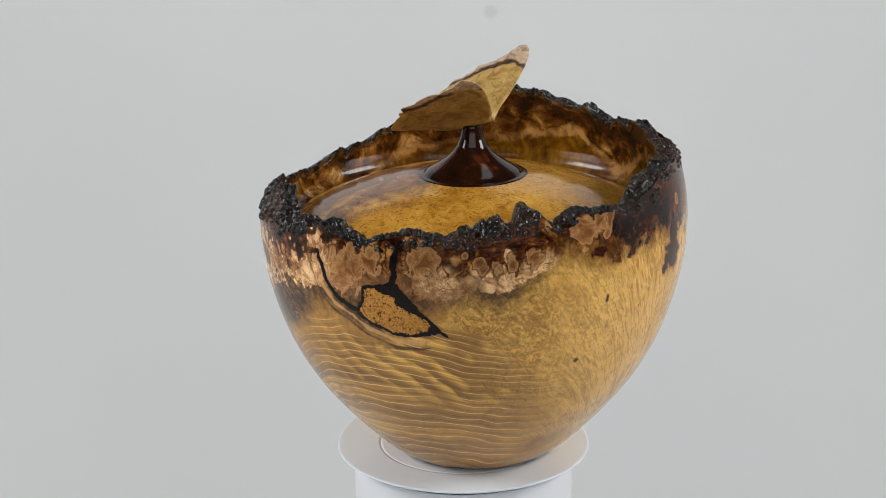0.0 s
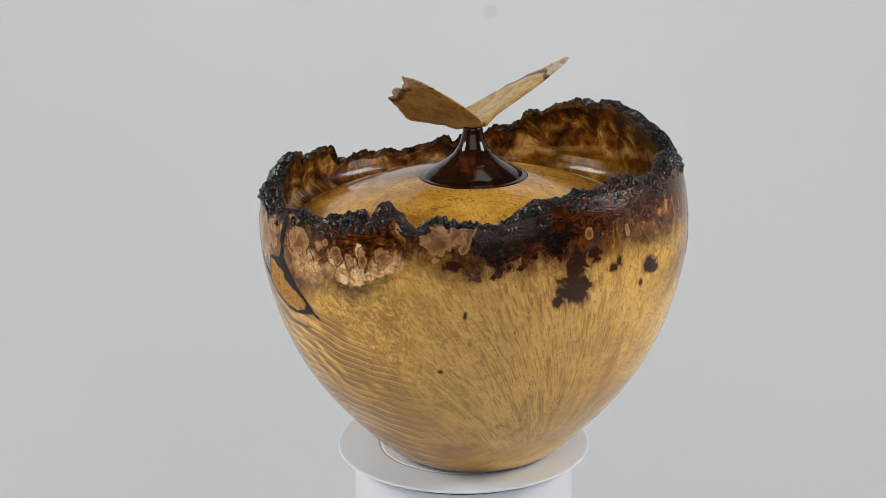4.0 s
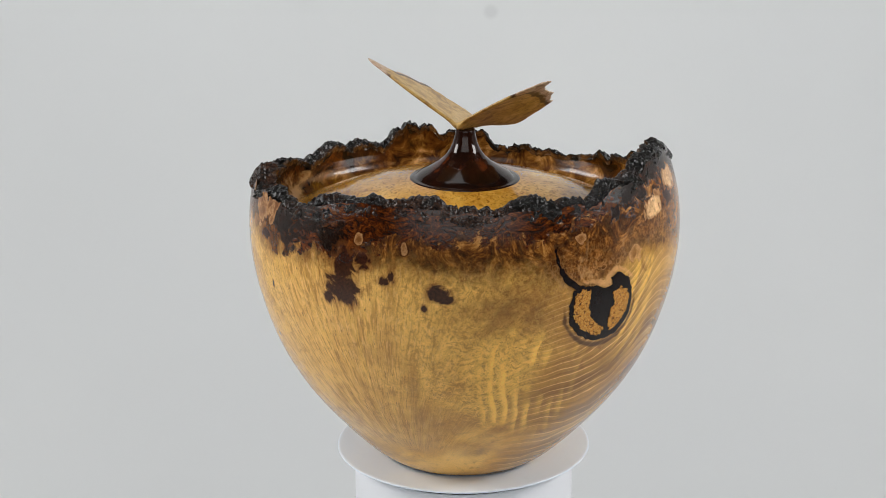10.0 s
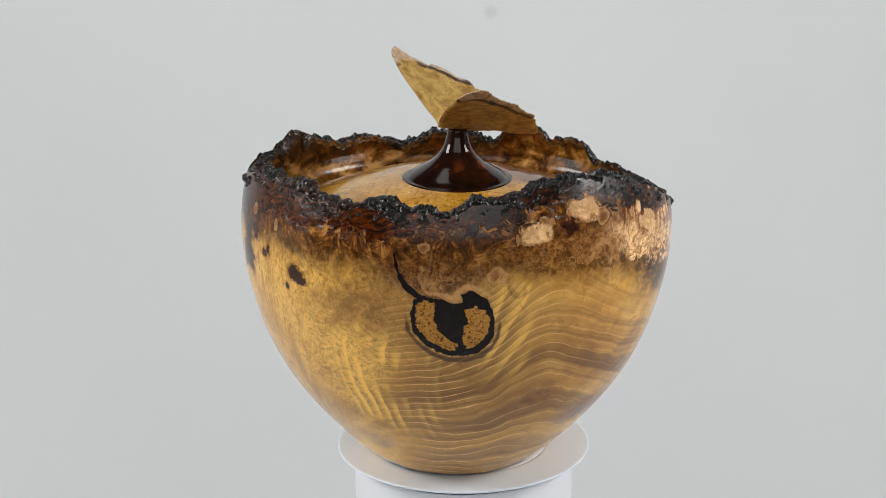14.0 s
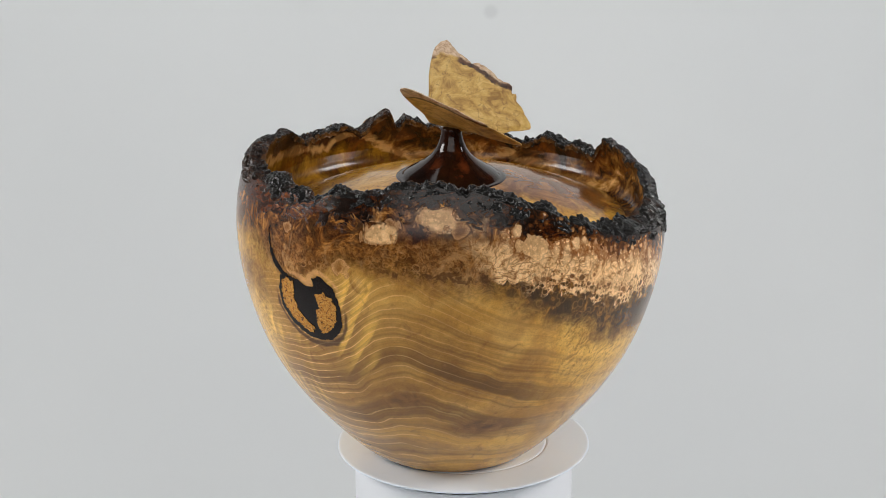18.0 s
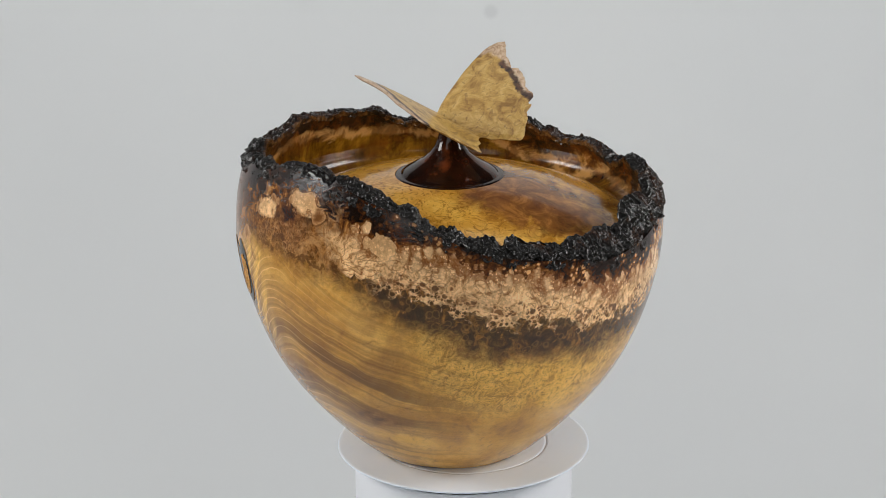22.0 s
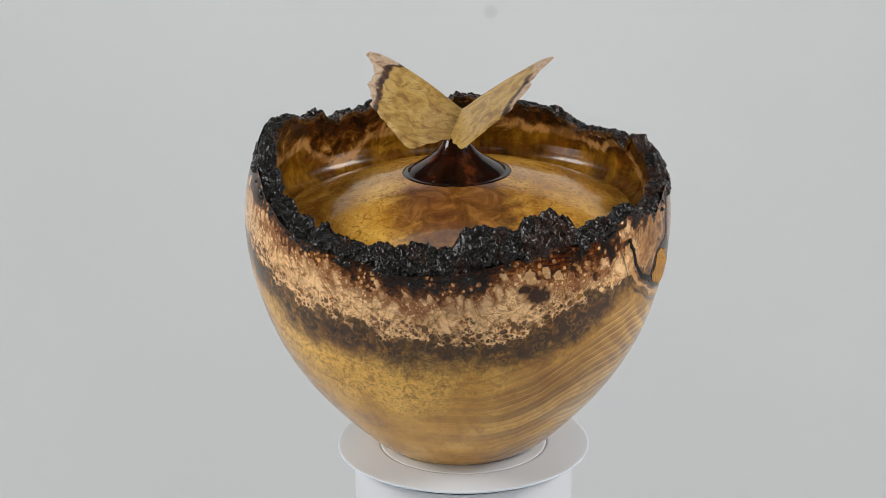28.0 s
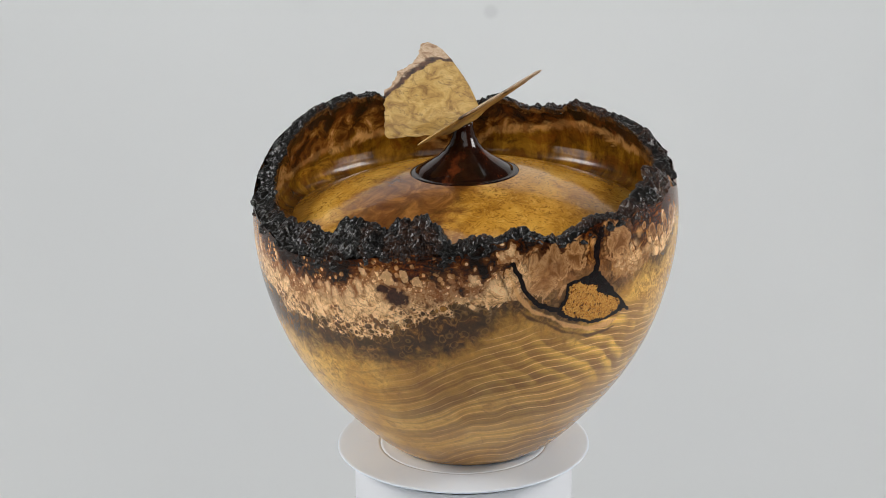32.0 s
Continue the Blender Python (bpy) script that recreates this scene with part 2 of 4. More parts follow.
    # smoky fringe with faint nets
    ragged = part_of(m.calc("SUBTRACT", m.noise(110, 6, 0.65, warp=1.0), 0.5), 0.026)
    fr = m.step(m.calc("ADD", fringe_d, ragged), -0.009, 0.008)
    cell_edge = m.cells(200, "DISTANCE_TO_EDGE", vec=crawl)
    net = flip(m.step(cell_edge, 0.02, 0.09))
    fringe_col = m.ramp(m.noise(170, 5, 0.65, warp=1.2), (0.36, (0.018, 0.011, 0.008)), (0.55, (0.060, 0.032, 0.015)), (0.70, (0.32, 0.17, 0.045)))
    fringe_col = m.mix(both(net, both(m.step(m.calc("ADD", sap_d, ragged), -0.007, 0.0), part_of(m.step(pale, 0.6, 0.95), 0.2))), fringe_col, (0.42, 0.26, 0.12))
    fringe_col = m.mix(part_of(m.lines(80, 12, warp=2.0, thin=0.2), 0.35), fringe_col, (0.022, 0.012, 0.008))
    froth = m.cells(190, vec=m.bent(0.0035, 130.0, 2))
    fringe_col = m.mix(part_of(flip(m.step(m.calc("ABSOLUTE", m.calc("SUBTRACT", froth, 0.36)), 0.02, 0.08)), 0.26), fringe_col, (0.36, 0.22, 0.085))
    wood = m.mix(part_of(fr, 0.93), wood, fringe_col)
    # sapwood: cream with swirls, lobes outlined in brown, eyelets along the lower edge, beads along the upper
    fingers = m.step(m.calc("MAXIMUM", m.attr("lobe"), pale), 0.30, 0.60)
    plump = m.vec("MULTIPLY", m.bent(0.0075, 95.0, 4), (1.0, 1.0, 0.66))
    finger, finger_edge = m.cells(150, vec=plump), m.cells(150, "DISTANCE_TO_EDGE", vec=plump)
    knob = m.cells(330, vec=plump)
    scallop = m.calc("ADD", part_of(m.calc("SUBTRACT", finger, 0.56), 0.022), part_of(m.calc("SUBTRACT", knob, 0.44), 0.014))
    scallop = both(scallop, flip(part_of(m.step(pale, 0.75, 0.98), 0.55)))
    ragged2 = part_of(m.calc("SUBTRACT", m.noise(160, 5, 0.6, warp=0.8), 0.5), 0.017)
    sap_e = m.calc("ADD", sap_d, ragged2)
    firm = m.step(pale, 0.25, 0.55)
    sp = m.calc("ADD", both(firm, m.step(sap_e, -0.0005, 0.0008)), both(flip(firm), m.step(sap_e, -0.014, 0.012)))
    swirl = m.noise(140, 5, 0.65, warp=2.4)
    cream = m.ramp(swirl, (0.33, (0.24, 0.120, 0.060)), (0.43, (0.58, 0.405, 0.245)), (0.55, (0.80, 0.645, 0.46)), (0.74, (0.70, 0.52, 0.34)))
    lobe_edge = m.cells(105, "DISTANCE_TO_EDGE", vec=m.bent(0.007, 120.0, 3))
    lobes_on = m.step(m.noise(60, 2), 0.42, 0.58)
    cream = m.mix(both(lobes_on, part_of(flip(m.step(lobe_edge, 0.008, 0.055)), 0.45)), cream, (0.16, 0.068, 0.026))
    wide_hole, wide_rim = m.beads(300, m.bent(0.0030, 170.0, 3), 0.02, 0.62)
    small_hole, small_rim = m.beads(560, m.bent(0.0020, 210.0, 2), 0.10, 0.60)
    sieve, sieve_rim = m.calc("MAXIMUM", wide_hole, both(small_hole, flip(wide_rim))), m.calc("MAXIMUM", wide_rim, small_rim)
    lace = flip(sieve)
    laced = both(m.step(pale, 0.66, 0.86), m.step(m.noise(40, 3), 0.37, 0.47))
    pits = both(flip(lace), both(laced, m.step(m.calc("ADD", sap_e, part_of(m.calc("SUBTRACT", m.noise(70, 2), 0.5), 0.020)), 0.0066, 0.0046)))
    cream = m.mix(part_of(both(both(sieve_rim, lace), both(laced, m.step(sap_e, 0.0085, 0.0060))), 0.35), cream, (0.30, 0.16, 0.075))
    cream = m.mix(part_of(pits, 0.88), cream, m.ramp(m.noise(90, 2), (0.40, (0.050, 0.024, 0.012)), (0.60, (0.17, 0.080, 0.030))))
    sp = m.calc("MAXIMUM", sp, both(firm, both(both(lace, laced), m.step(sap_e, -0.0060, -0.0040))))
    wavy = m.lines(72, 10, warp=1.1, thin=0.20)
    cream = m.mix(both(wavy, part_of(m.step(m.noise(38, 2), 0.38, 0.52), 0.58)), cream, (0.20, 0.088, 0.035))
    dull = m.ramp(m.noise(170, 6, 0.68, warp=2.2), (0.34, (0.050, 0.022, 0.007)), (0.48, (0.175, 0.082, 0.026)), (0.62, (0.37, 0.205, 0.080)), (0.76, (0.22, 0.110, 0.040)))
    dull = m.mix(part_of(flip(m.step(cell_edge, 0.015, 0.08)), 0.28), dull, (0.52, 0.34, 0.17))
    dull = m.mix(part_of(m.step(m.cells(200, vec=crawl), 0.34, 0.18), 0.45), dull, (0.13, 0.058, 0.024))
    dull = m.mix(part_of(wavy, 0.62), dull, (0.045, 0.018, 0.007))
    dull = m.mix(part_of(m.lines(85, 8, warp=1.0, thin=0.14), 0.32), dull, (0.50, 0.31, 0.13))
    shade = m.noise(62, 4, 0.6, warp=1.8)
    dull = m.mix(part_of(m.step(shade, 0.53, 0.66), 0.55), dull, (0.62, 0.42, 0.235))
    dull = m.mix(part_of(m.step(shade, 0.47, 0.36), 0.60), dull, (0.085, 0.038, 0.013))
    lobe = m.attr("lobe")
    foam = m.cells(235, vec=m.bent(0.0030, 150.0, 2))
    bubble = flip(m.step(m.calc("ABSOLUTE", m.calc("SUBTRACT", foam, 0.34)), 0.025, 0.085))
    dull = m.mix(part_of(m.step(foam, 0.30, 0.10), 0.30), dull, (0.13, 0.060, 0.022))
    dull = m.mix(part_of(both(bubble, m.step(m.noise(60, 2), 0.36, 0.52)), 0.55), dull, (0.50, 0.325, 0.165))
    squeezed = m.bent(0.011, 75.0, 3)
    fat = m.cells(120, vec=squeezed)
    fat_edge = m.cells(120, "DISTANCE_TO_EDGE", vec=squeezed)
    lobed = m.ramp(fat, (0.10, (0.30, 0.17, 0.085)), (0.34, (0.50, 0.32, 0.18)), (0.50, (0.34, 0.19, 0.10)))
    dull = m.mix(both(lobe, part_of(m.step(m.noise(40, 2), 0.38, 0.54), 0.6)), dull, lobed)
    gap = both(lobe, both(flip(m.step(fat_edge, 0.01, 0.07)), m.step(m.calc("ADD", dark_d, part_of(m.calc("SUBTRACT", m.noise(50, 2), 0.5), 0.03)), -0.014, -0.004)))
    dull = m.mix(part_of(gap, 0.9), dull, (0.045, 0.016, 0.006))
    dull = m.mix(part_of(m.step(m.calc("ADD", dark_d, part_of(m.calc("SUBTRACT", m.noise(45, 5, 0.65, warp=1.5), 0.5), 0.03)), -0.026, -0.002), 0.88), dull, m.ramp(m.noise(80, 6, 0.68, warp=2.4), (0.40, (0.014, 0.006, 0.004)), (0.49, (0.070, 0.027, 0.008)), (0.56, (0.22, 0.10, 0.026)), (0.64, (0.46, 0.275, 0.095))))
    veil = both(m.step(m.noise(42, 5, 0.65, warp=1.6), 0.47, 0.57), m.step(dark_d, -0.032, -0.005))
    cream = m.mix(part_of(veil, 0.38), cream, m.ramp(swirl, (0.35, (0.10, 0.040, 0.012)), (0.65, (0.34, 0.175, 0.070))))
    top_d = m.calc("ADD", dark_d, part_of(m.calc("SUBTRACT", m.noise(60, 3), 0.5), 0.018))
    bead, bead_ring = m.beads(390, m.bent(0.0016, 350.0), 0.02, 0.46)
    small = m.beads(700, m.bent(0.0008, 500.0), 0.05, 0.36)[0]
    upper = both(m.step(top_d, -0.0120, -0.0030), m.step(pale, 0.3, 0.7))
    cream = m.mix(part_of(both(upper, flip(m.calc("MAXIMUM", bead, small))), 0.75), cream, (0.20, 0.075, 0.020))
    meet = both(fingers, m.step(top_d, -0.020, -0.003))
    seam = both(meet, flip(m.step(finger_edge, 0.015, 0.075)))
    glow = both(meet, m.step(finger, 0.42, 0.18))
    dull = m.mix(part_of(glow, 0.6), dull, (0.56, 0.37, 0.205))
    dull = m.mix(part_of(seam, 0.85), dull, (0.050, 0.020, 0.009))
    cream = m.mix(part_of(glow, 0.6), cream, (0.80, 0.655, 0.48))
    cream = m.mix(both(m.step(m.noise(85, 3), 0.40, 0.56), part_of(seam, 0.50)), cream, (0.14, 0.062, 0.026))
    sapwood = m.mix(m.step(m.calc("ADD", pale, part_of(m.calc("SUBTRACT", m.noise(48, 3), 0.5), 1.3)), 0.35, 0.62), dull, cream)
    sapwood = m.mix(part_of(m.step(fine, 0.52, 0.68), 0.25), sapwood, (0.22, 0.11, 0.05))
    wood = m.mix(sp, wood, sapwood)
    brink = flip(m.step(m.calc("ABSOLUTE", m.calc("ADD", sap_e, 0.0006)), 0.0004, 0.0022))
    wood = m.mix(both(brink, both(m.attr("seam"), part_of(m.step(m.noise(70, 3), 0.36, 0.52), 0.75))), wood, (0.085, 0.040, 0.014))
    # pale hem that follows the filled knots
    wood = m.mix(part_of(m.step(m.calc("ADD", hem, part_of(m.calc("SUBTRACT", m.noise(90, 4), 0.5), 1.8)), 0.35, 0.75), 0.8), wood, (0.55, 0.36, 0.19))
    wood = m.mix(part_of(m.step(m.calc("ADD", part_of(hem, -1.0), part_of(m.calc("SUBTRACT", m.noise(90, 4), 0.5), 1.2)), 0.25, 0.70), 0.85), wood, (0.060, 0.028, 0.012))
    # dark inner bark, black to rust red, with pale beads
    ragged3 = part_of(m.calc("SUBTRACT", m.noise(75, 7, 0.70, warp=1.6), 0.5), 0.040)
    dark_e = m.calc("ADD", dark_d, m.calc("ADD", both(flip(fingers), ragged3), both(fingers, m.calc("ADD", scallop, part_of(ragged3, 0.25)))))
    dk = m.step(dark_e, -0.0005, 0.0007)
    flow = m.noise(120, 5, 0.62, warp=2.6, vec=m.vec("MULTIPLY", m.coords, (1.0, 1.0, 1.9)))
    black = m.ramp(flow, (0.38, (0.006, 0.004, 0.003)), (0.56, (0.018, 0.009, 0.006)), (0.70, (0.08, 0.030, 0.011)))
    rust = m.ramp(flow, (0.34, (0.010, 0.004, 0.002)), (0.48, (0.045, 0.013, 0.003)), (0.60, (0.13, 0.040, 0.007)), (0.74, (0.30, 0.115, 0.018)))
    rust = m.mix(part_of(m.lines(55, 9, warp=2.4, thin=0.26, vec=m.vec("MULTIPLY", m.coords, (1.0, 1.0, 1.7))), 0.6), rust, (0.012, 0.004, 0.002))
    inner_bark = m.mix(m.step(m.calc("ADD", red, part_of(m.calc("SUBTRACT", m.noise(55, 3), 0.5), 1.6)), 0.35, 0.65), black, rust)
    amber = m.ramp(flow, (0.36, (0.045, 0.018, 0.007)), (0.52, (0.15, 0.062, 0.018)), (0.70, (0.36, 0.19, 0.070)))
    inner_bark = m.mix(both(fingers, part_of(m.step(m.calc("ADD", dark_e, part_of(m.calc("SUBTRACT", m.noise(60, 3), 0.5), 0.012)), 0.0065, 0.0010), 0.70)), inner_bark, amber)
    near = both(m.step(dark_e, 0.0110, 0.0020), m.step(pale, 0.6, 0.95))
    beads = both(m.calc("MAXIMUM", bead, part_of(small, 0.3)), both(near, both(m.step(pale, 0.80, 0.98), m.step(m.noise(50, 2), 0.38, 0.54))))
    inner_bark = m.mix(part_of(both(bead_ring, near), 0.6), inner_bark, (0.15, 0.052, 0.013))
    inner_bark = m.mix(part_of(beads, 0.88), inner_bark, (0.68, 0.46, 0.26))
    wood = m.mix(dk, wood, inner_bark)
    # pale eyes and lobes with a dark outline
    eye = m.calc("ADD", m.attr("mark"), part_of(m.calc("SUBTRACT", m.noise(115, 3, 0.5, warp=1.4), 0.5), 2.4))
    wood = m.mix(both(m.step(dark_d, -0.016, -0.004), both(m.step(eye, -0.24, 0.00), flip(m.calc("MAXIMUM", 0.2, part_of(m.step(pale, 0.4, 0.8), 0.75))))), wood, (0.040, 0.015, 0.006))
    eye_col = m.ramp(eye, (0.05, (0.24, 0.120, 0.055)), (0.22, (0.58, 0.39, 0.23)), (0.45, (0.42, 0.26, 0.14)), (0.80, (0.22, 0.115, 0.050)))
    eye_col = m.mix(part_of(m.lines(90, 16, warp=1.5, thin=0.24), 0.5), eye_col, (0.20, 0.09, 0.035))
    eye_col = m.mix(part_of(m.step(pale, 0.5, 0.8), 0.9), eye_col, m.mix(0.55, cream, (0.76, 0.60, 0.41)))
    wood = m.mix(both(m.step(eye, 0.02, 0.12), m.calc("ADD", 0.62, part_of(m.step(pale, 0.5, 0.8), 0.22))), wood, eye_col)
    # single stains
    smear = m.calc("ADD", spot, part_of(m.calc("SUBTRACT", m.noise(120, 5, 0.62, warp=1.4), 0.5), 1.6))
    wood = m.mix(part_of(m.step(smear, 0.05, 0.55), 0.65), wood, (0.16, 0.070, 0.026))
    wood = m.mix(part_of(m.step(smear, 0.40, 0.60), 0.93), wood, m.ramp(fine, (0.35, (0.014, 0.006, 0.006)), (0.7, (0.055, 0.020, 0.014))))
    # fine grain over all, and the depth that the oil finish gives
    pore = m.noise(1300, 3, 0.7, vec=crawl)
    wood = m.mix(part_of(m.step(pore, 0.48, 0.60), 0.13), wood, (0.30, 0.24, 0.20), "MULTIPLY")
    wood = m.mix(1.0, m.power(wood, 1.14), (1.58, 1.34, 1.00), "MULTIPLY")
    m.bump(m.calc("ADD", part_of(m.noise(900, 3), 0.06), both(dk, flow)), 0.30, 0.0007)
    m.bsdf.inputs["Specular IOR Level"].default_value = 0.42
    return m.done(wood, m.calc("ADD", 0.12, part_of(fine, 0.10)))


def wood_inside():
    m = Nodes("burl_wood_inside")
    low = m.attr("low")
    swirl = m.noise(95, 5, 0.62, warp=0.7)
    drip = m.calc("ADD", m.calc("MULTIPLY", m.noise(90, 4, 0.6, vec=m.attr("upright", True)), 0.5), m.calc("MULTIPLY", m.noise(70, 5, 0.65, warp=0.8), 0.5))
    burl = m.ramp(swirl, (0.34, (0.020, 0.008, 0.002)), (0.47, (0.105, 0.046, 0.010)), (0.56, (0.28, 0.150, 0.042)), (0.68, (0.60, 0.40, 0.19)))
    heart = m.ramp(drip, (0.36, (0.040, 0.018, 0.002)), (0.48, (0.19, 0.100, 0.011)), (0.66, (0.42, 0.245, 0.034)))
    mixed = m.step(m.calc("ADD", low, m.calc("MULTIPLY", m.calc("SUBTRACT", m.noise(90, 4), 0.5), 0.020)), -0.003, 0.004)
    col = m.mix(mixed, burl, heart)
    col = m.mix(m.calc("MULTIPLY", m.lines(62, 6, warp=1.0, thin=0.2), 0.15), col, (0.035, 0.013, 0.003))
    dk = m.step(m.calc("ADD", m.attr("dark"), m.calc("MULTIPLY", m.calc("SUBTRACT", m.noise(80, 5, 0.7), 0.5), 0.026)), -0.004, 0.004)
    col = m.mix(dk, col, m.ramp(swirl, (0.4, (0.016, 0.010, 0.008)), (0.7, (0.10, 0.040, 0.015))))
    hem = m.calc("ADD", low, m.calc("MULTIPLY", m.calc("SUBTRACT", m.noise(60, 4, 0.6, warp=0.8), 0.5), 0.016))
    col = m.mix(m.calc("MULTIPLY", m.calc("SUBTRACT", 1.0, m.step(m.calc("ABSOLUTE", hem), 0.0008, 0.0035)), 0.6), col, (0.62, 0.40, 0.19))
    blot = m.step(m.noise(42, 5, 0.65, warp=1.6), 0.46, 0.58)
    col = m.mix(m.calc("MULTIPLY", blot, 0.62), col, m.ramp(swirl, (0.38, (0.022, 0.008, 0.002)), (0.66, (0.20, 0.070, 0.012))))
    col = m.mix(1.0, m.power(col, 1.15), (1.36, 1.20, 0.92), "MULTIPLY")
    m.bump(m.noise(700, 3), 0.03, 0.0002)
    m.bsdf.inputs["Specular IOR Level"].default_value = 0.22
    return m.done(col, 0.24, coat=0.32, coat_rough=0.06)


def bark_material():
    m = Nodes("charred_bark")
    n = m.noise(420, 5, 0.7, warp=0.5)
    col = m.ramp(n, (0.36, (0.003, 0.003, 0.003)), (0.58, (0.009, 0.008, 0.007)), (0.78, (0.035, 0.020, 0.013)))
    patch = m.step(m.calc("ADD", m.noise(60, 4), m.calc("MULTIPLY", m.calc("SUBTRACT", m.attr("red"), 0.50), 0.30)), 0.47, 0.60)
    col = m.mix(m.calc("MULTIPLY", patch, 0.7), col, m.ramp(n, (0.36, (0.008, 0.003, 0.002)), (0.56, (0.045, 0.017, 0.008)), (0.74, (0.17, 0.085, 0.045))))
    col = m.mix(m.calc("MULTIPLY", m.attr("inward"), m.step(m.noise(140, 4), 0.36, 0.56)), col, m.ramp(n, (0.35, (0.028, 0.011, 0.004)), (0.7, (0.24, 0.105, 0.026))))
    m.bump(m.calc("ADD", m.noise(900, 4, 0.7), m.calc("MULTIPLY", m.cells(1050), 1.2)), 0.30, 0.0005)
    m.bsdf.inputs["Specular IOR Level"].default_value = 0.40
    return m.done(col, m.calc("ADD", 0.08, m.calc("MULTIPLY", m.noise(300, 2), 0.22)))


def lid_wood():
    m = Nodes("burl_wood_lid")
    coarse = m.noise(38, 5, 0.6, warp=0.5)
    col = m.ramp(coarse, (0.32, (0.30, 0.135, 0.018)), (0.50, (0.54, 0.295, 0.050)), (0.70, (0.72, 0.46, 0.115)))
    curl = m.noise(170, 5, 0.65, warp=3.0)
    col = m.mix(m.calc("MULTIPLY", m.step(curl, 0.51, 0.64), 0.75), col, (0.20, 0.09, 0.016))
    col = m.mix(m.calc("MULTIPLY", m.step(curl, 0.44, 0.34), 0.45), col, (0.72, 0.50, 0.16))
    col = m.mix(m.calc("MULTIPLY", m.lines(85, 13, warp=2.2, thin=0.22), m.calc("MULTIPLY", m.step(m.noise(45, 2), 0.42, 0.58), 0.25)), col, (0.17, 0.075, 0.014))
    stain = m.step(m.calc("ADD", m.attr("stain"), m.calc("MULTIPLY", m.calc("SUBTRACT", m.noise(60, 5, 0.65, warp=1.0), 0.5), 1.1)), 0.14, 0.50)
    col = m.mix(m.calc("MULTIPLY", stain, 0.90), col, m.ramp(m.noise(75, 5, 0.65, warp=0.8), (0.34, (0.070, 0.024, 0.009)), (0.50, (0.16, 0.060, 0.018)), (0.66, (0.36, 0.17, 0.050))))
    nick = m.calc("MULTIPLY", m.step(m.noise(330, 2, 0.5, warp=3.0), 0.72, 0.76), m.step(m.noise(30, 2), 0.5, 0.6))
    col = m.mix(nick, col, (0.05, 0.025, 0.012))
    m.bump(m.noise(800, 3), 0.03, 0.0002)
    m.bsdf.inputs["Specular IOR Level"].default_value = 0.15
    return m.done(m.mix(1.0, m.power(col, 1.08), (1.18, 1.09, 0.88), "MULTIPLY"), 0.22, coat=0.42, coat_rough=0.05)


def wing_wood():
    m = Nodes("burl_wood_wings")
    margin = m.attr("margin")
    along = m.noise(105, 5, 0.62, warp=1.4)
    col = m.ramp(along, (0.34, (0.30, 0.155, 0.030)), (0.48, (0.54, 0.325, 0.078)), (0.66, (0.70, 0.475, 0.160)))
    fleck = m.step(m.noise(300, 4, 0.62, vec=m.vec("MULTIPLY", m.coords, (1.0, 0.5, 1.0)), warp=1.2), 0.54, 0.66)
    col = m.mix(m.calc("MULTIPLY", fleck, 0.6), col, (0.20, 0.095, 0.026))
    col = m.mix(m.calc("MULTIPLY", m.lines(60, 7, warp=2.4, thin=0.12), 0.2), col, (0.24, 0.125, 0.036))
    wave = m.calc("ADD", margin, m.calc("MULTIPLY", m.calc("SUBTRACT", m.noise(230, 4, 0.6), 0.5), 0.006))
    rim = m.ramp(m.noise(260, 5, 0.65, warp=1.0), (0.32, (0.34, 0.185, 0.100)), (0.48, (0.60, 0.42, 0.27)), (0.68, (0.78, 0.62, 0.45)))
    col = m.mix(m.step(wave, 0.0010, 0.0034), col, rim)
    band = m.calc("MULTIPLY", m.step(wave, -0.0006, 0.0006), m.step(wave, 0.0042, 0.0022))
    col = m.mix(m.calc("MULTIPLY", band, m.step(m.noise(70, 3), 0.36, 0.52)), col, m.ramp(m.noise(300, 3), (0.35, (0.026, 0.010, 0.006)), (0.65, (0.13, 0.055, 0.026))))
    m.bump(m.noise(500, 4), 0.10, 0.0002)
    return m.done(col, 0.42, coat=0.15, coat_rough=0.2)


def ebony():
    m = Nodes("dark_polished_wood")
    n = m.noise(90, 4, 0.6, vec=m.vec("MULTIPLY", m.coords, (1.0, 1.0, 0.25)))
    col = m.ramp(n, (0.35, (0.006, 0.003, 0.002)), (0.58, (0.026, 0.007, 0.003)), (0.70, (0.13, 0.030, 0.008)))
    m.bump(m.noise(500, 2), 0.02, 0.0002)
    m.bsdf.inputs["Specular IOR Level"].default_value = 0.36
    return m.done(col, 0.12)


def gold_grains():
    m = Nodes("gold_grains_in_resin")
    tone = m.cells(1900, colour=True)
    col = m.mix(tone, (0.58, 0.20, 0.018), (1.0, 0.56, 0.12))
    col = m.mix(m.calc("SUBTRACT", 1.0, m.step(m.noise(620, 5, 0.78), 0.39, 0.47)), col, (0.11, 0.030, 0.006))
    m.bump(m.calc("ADD", m.cells(1900), m.noise(2600, 2)), 1.0, 0.0006)
    return m.done(col, 0.26, metal=0.35)


def dark_resin():
    m = Nodes("dark_resin")
    col = m.ramp(m.noise(300, 5, 0.7), (0.4, (0.006, 0.004, 0.004)), (0.7, (0.016, 0.009, 0.008)), (0.85, (0.06, 0.03, 0.015)))
    m.bump(m.noise(600, 3), 0.08, 0.0002)
    m.bsdf.inputs["Specular IOR Level"].default_value = 0.2
    return m.done(col, 0.22)


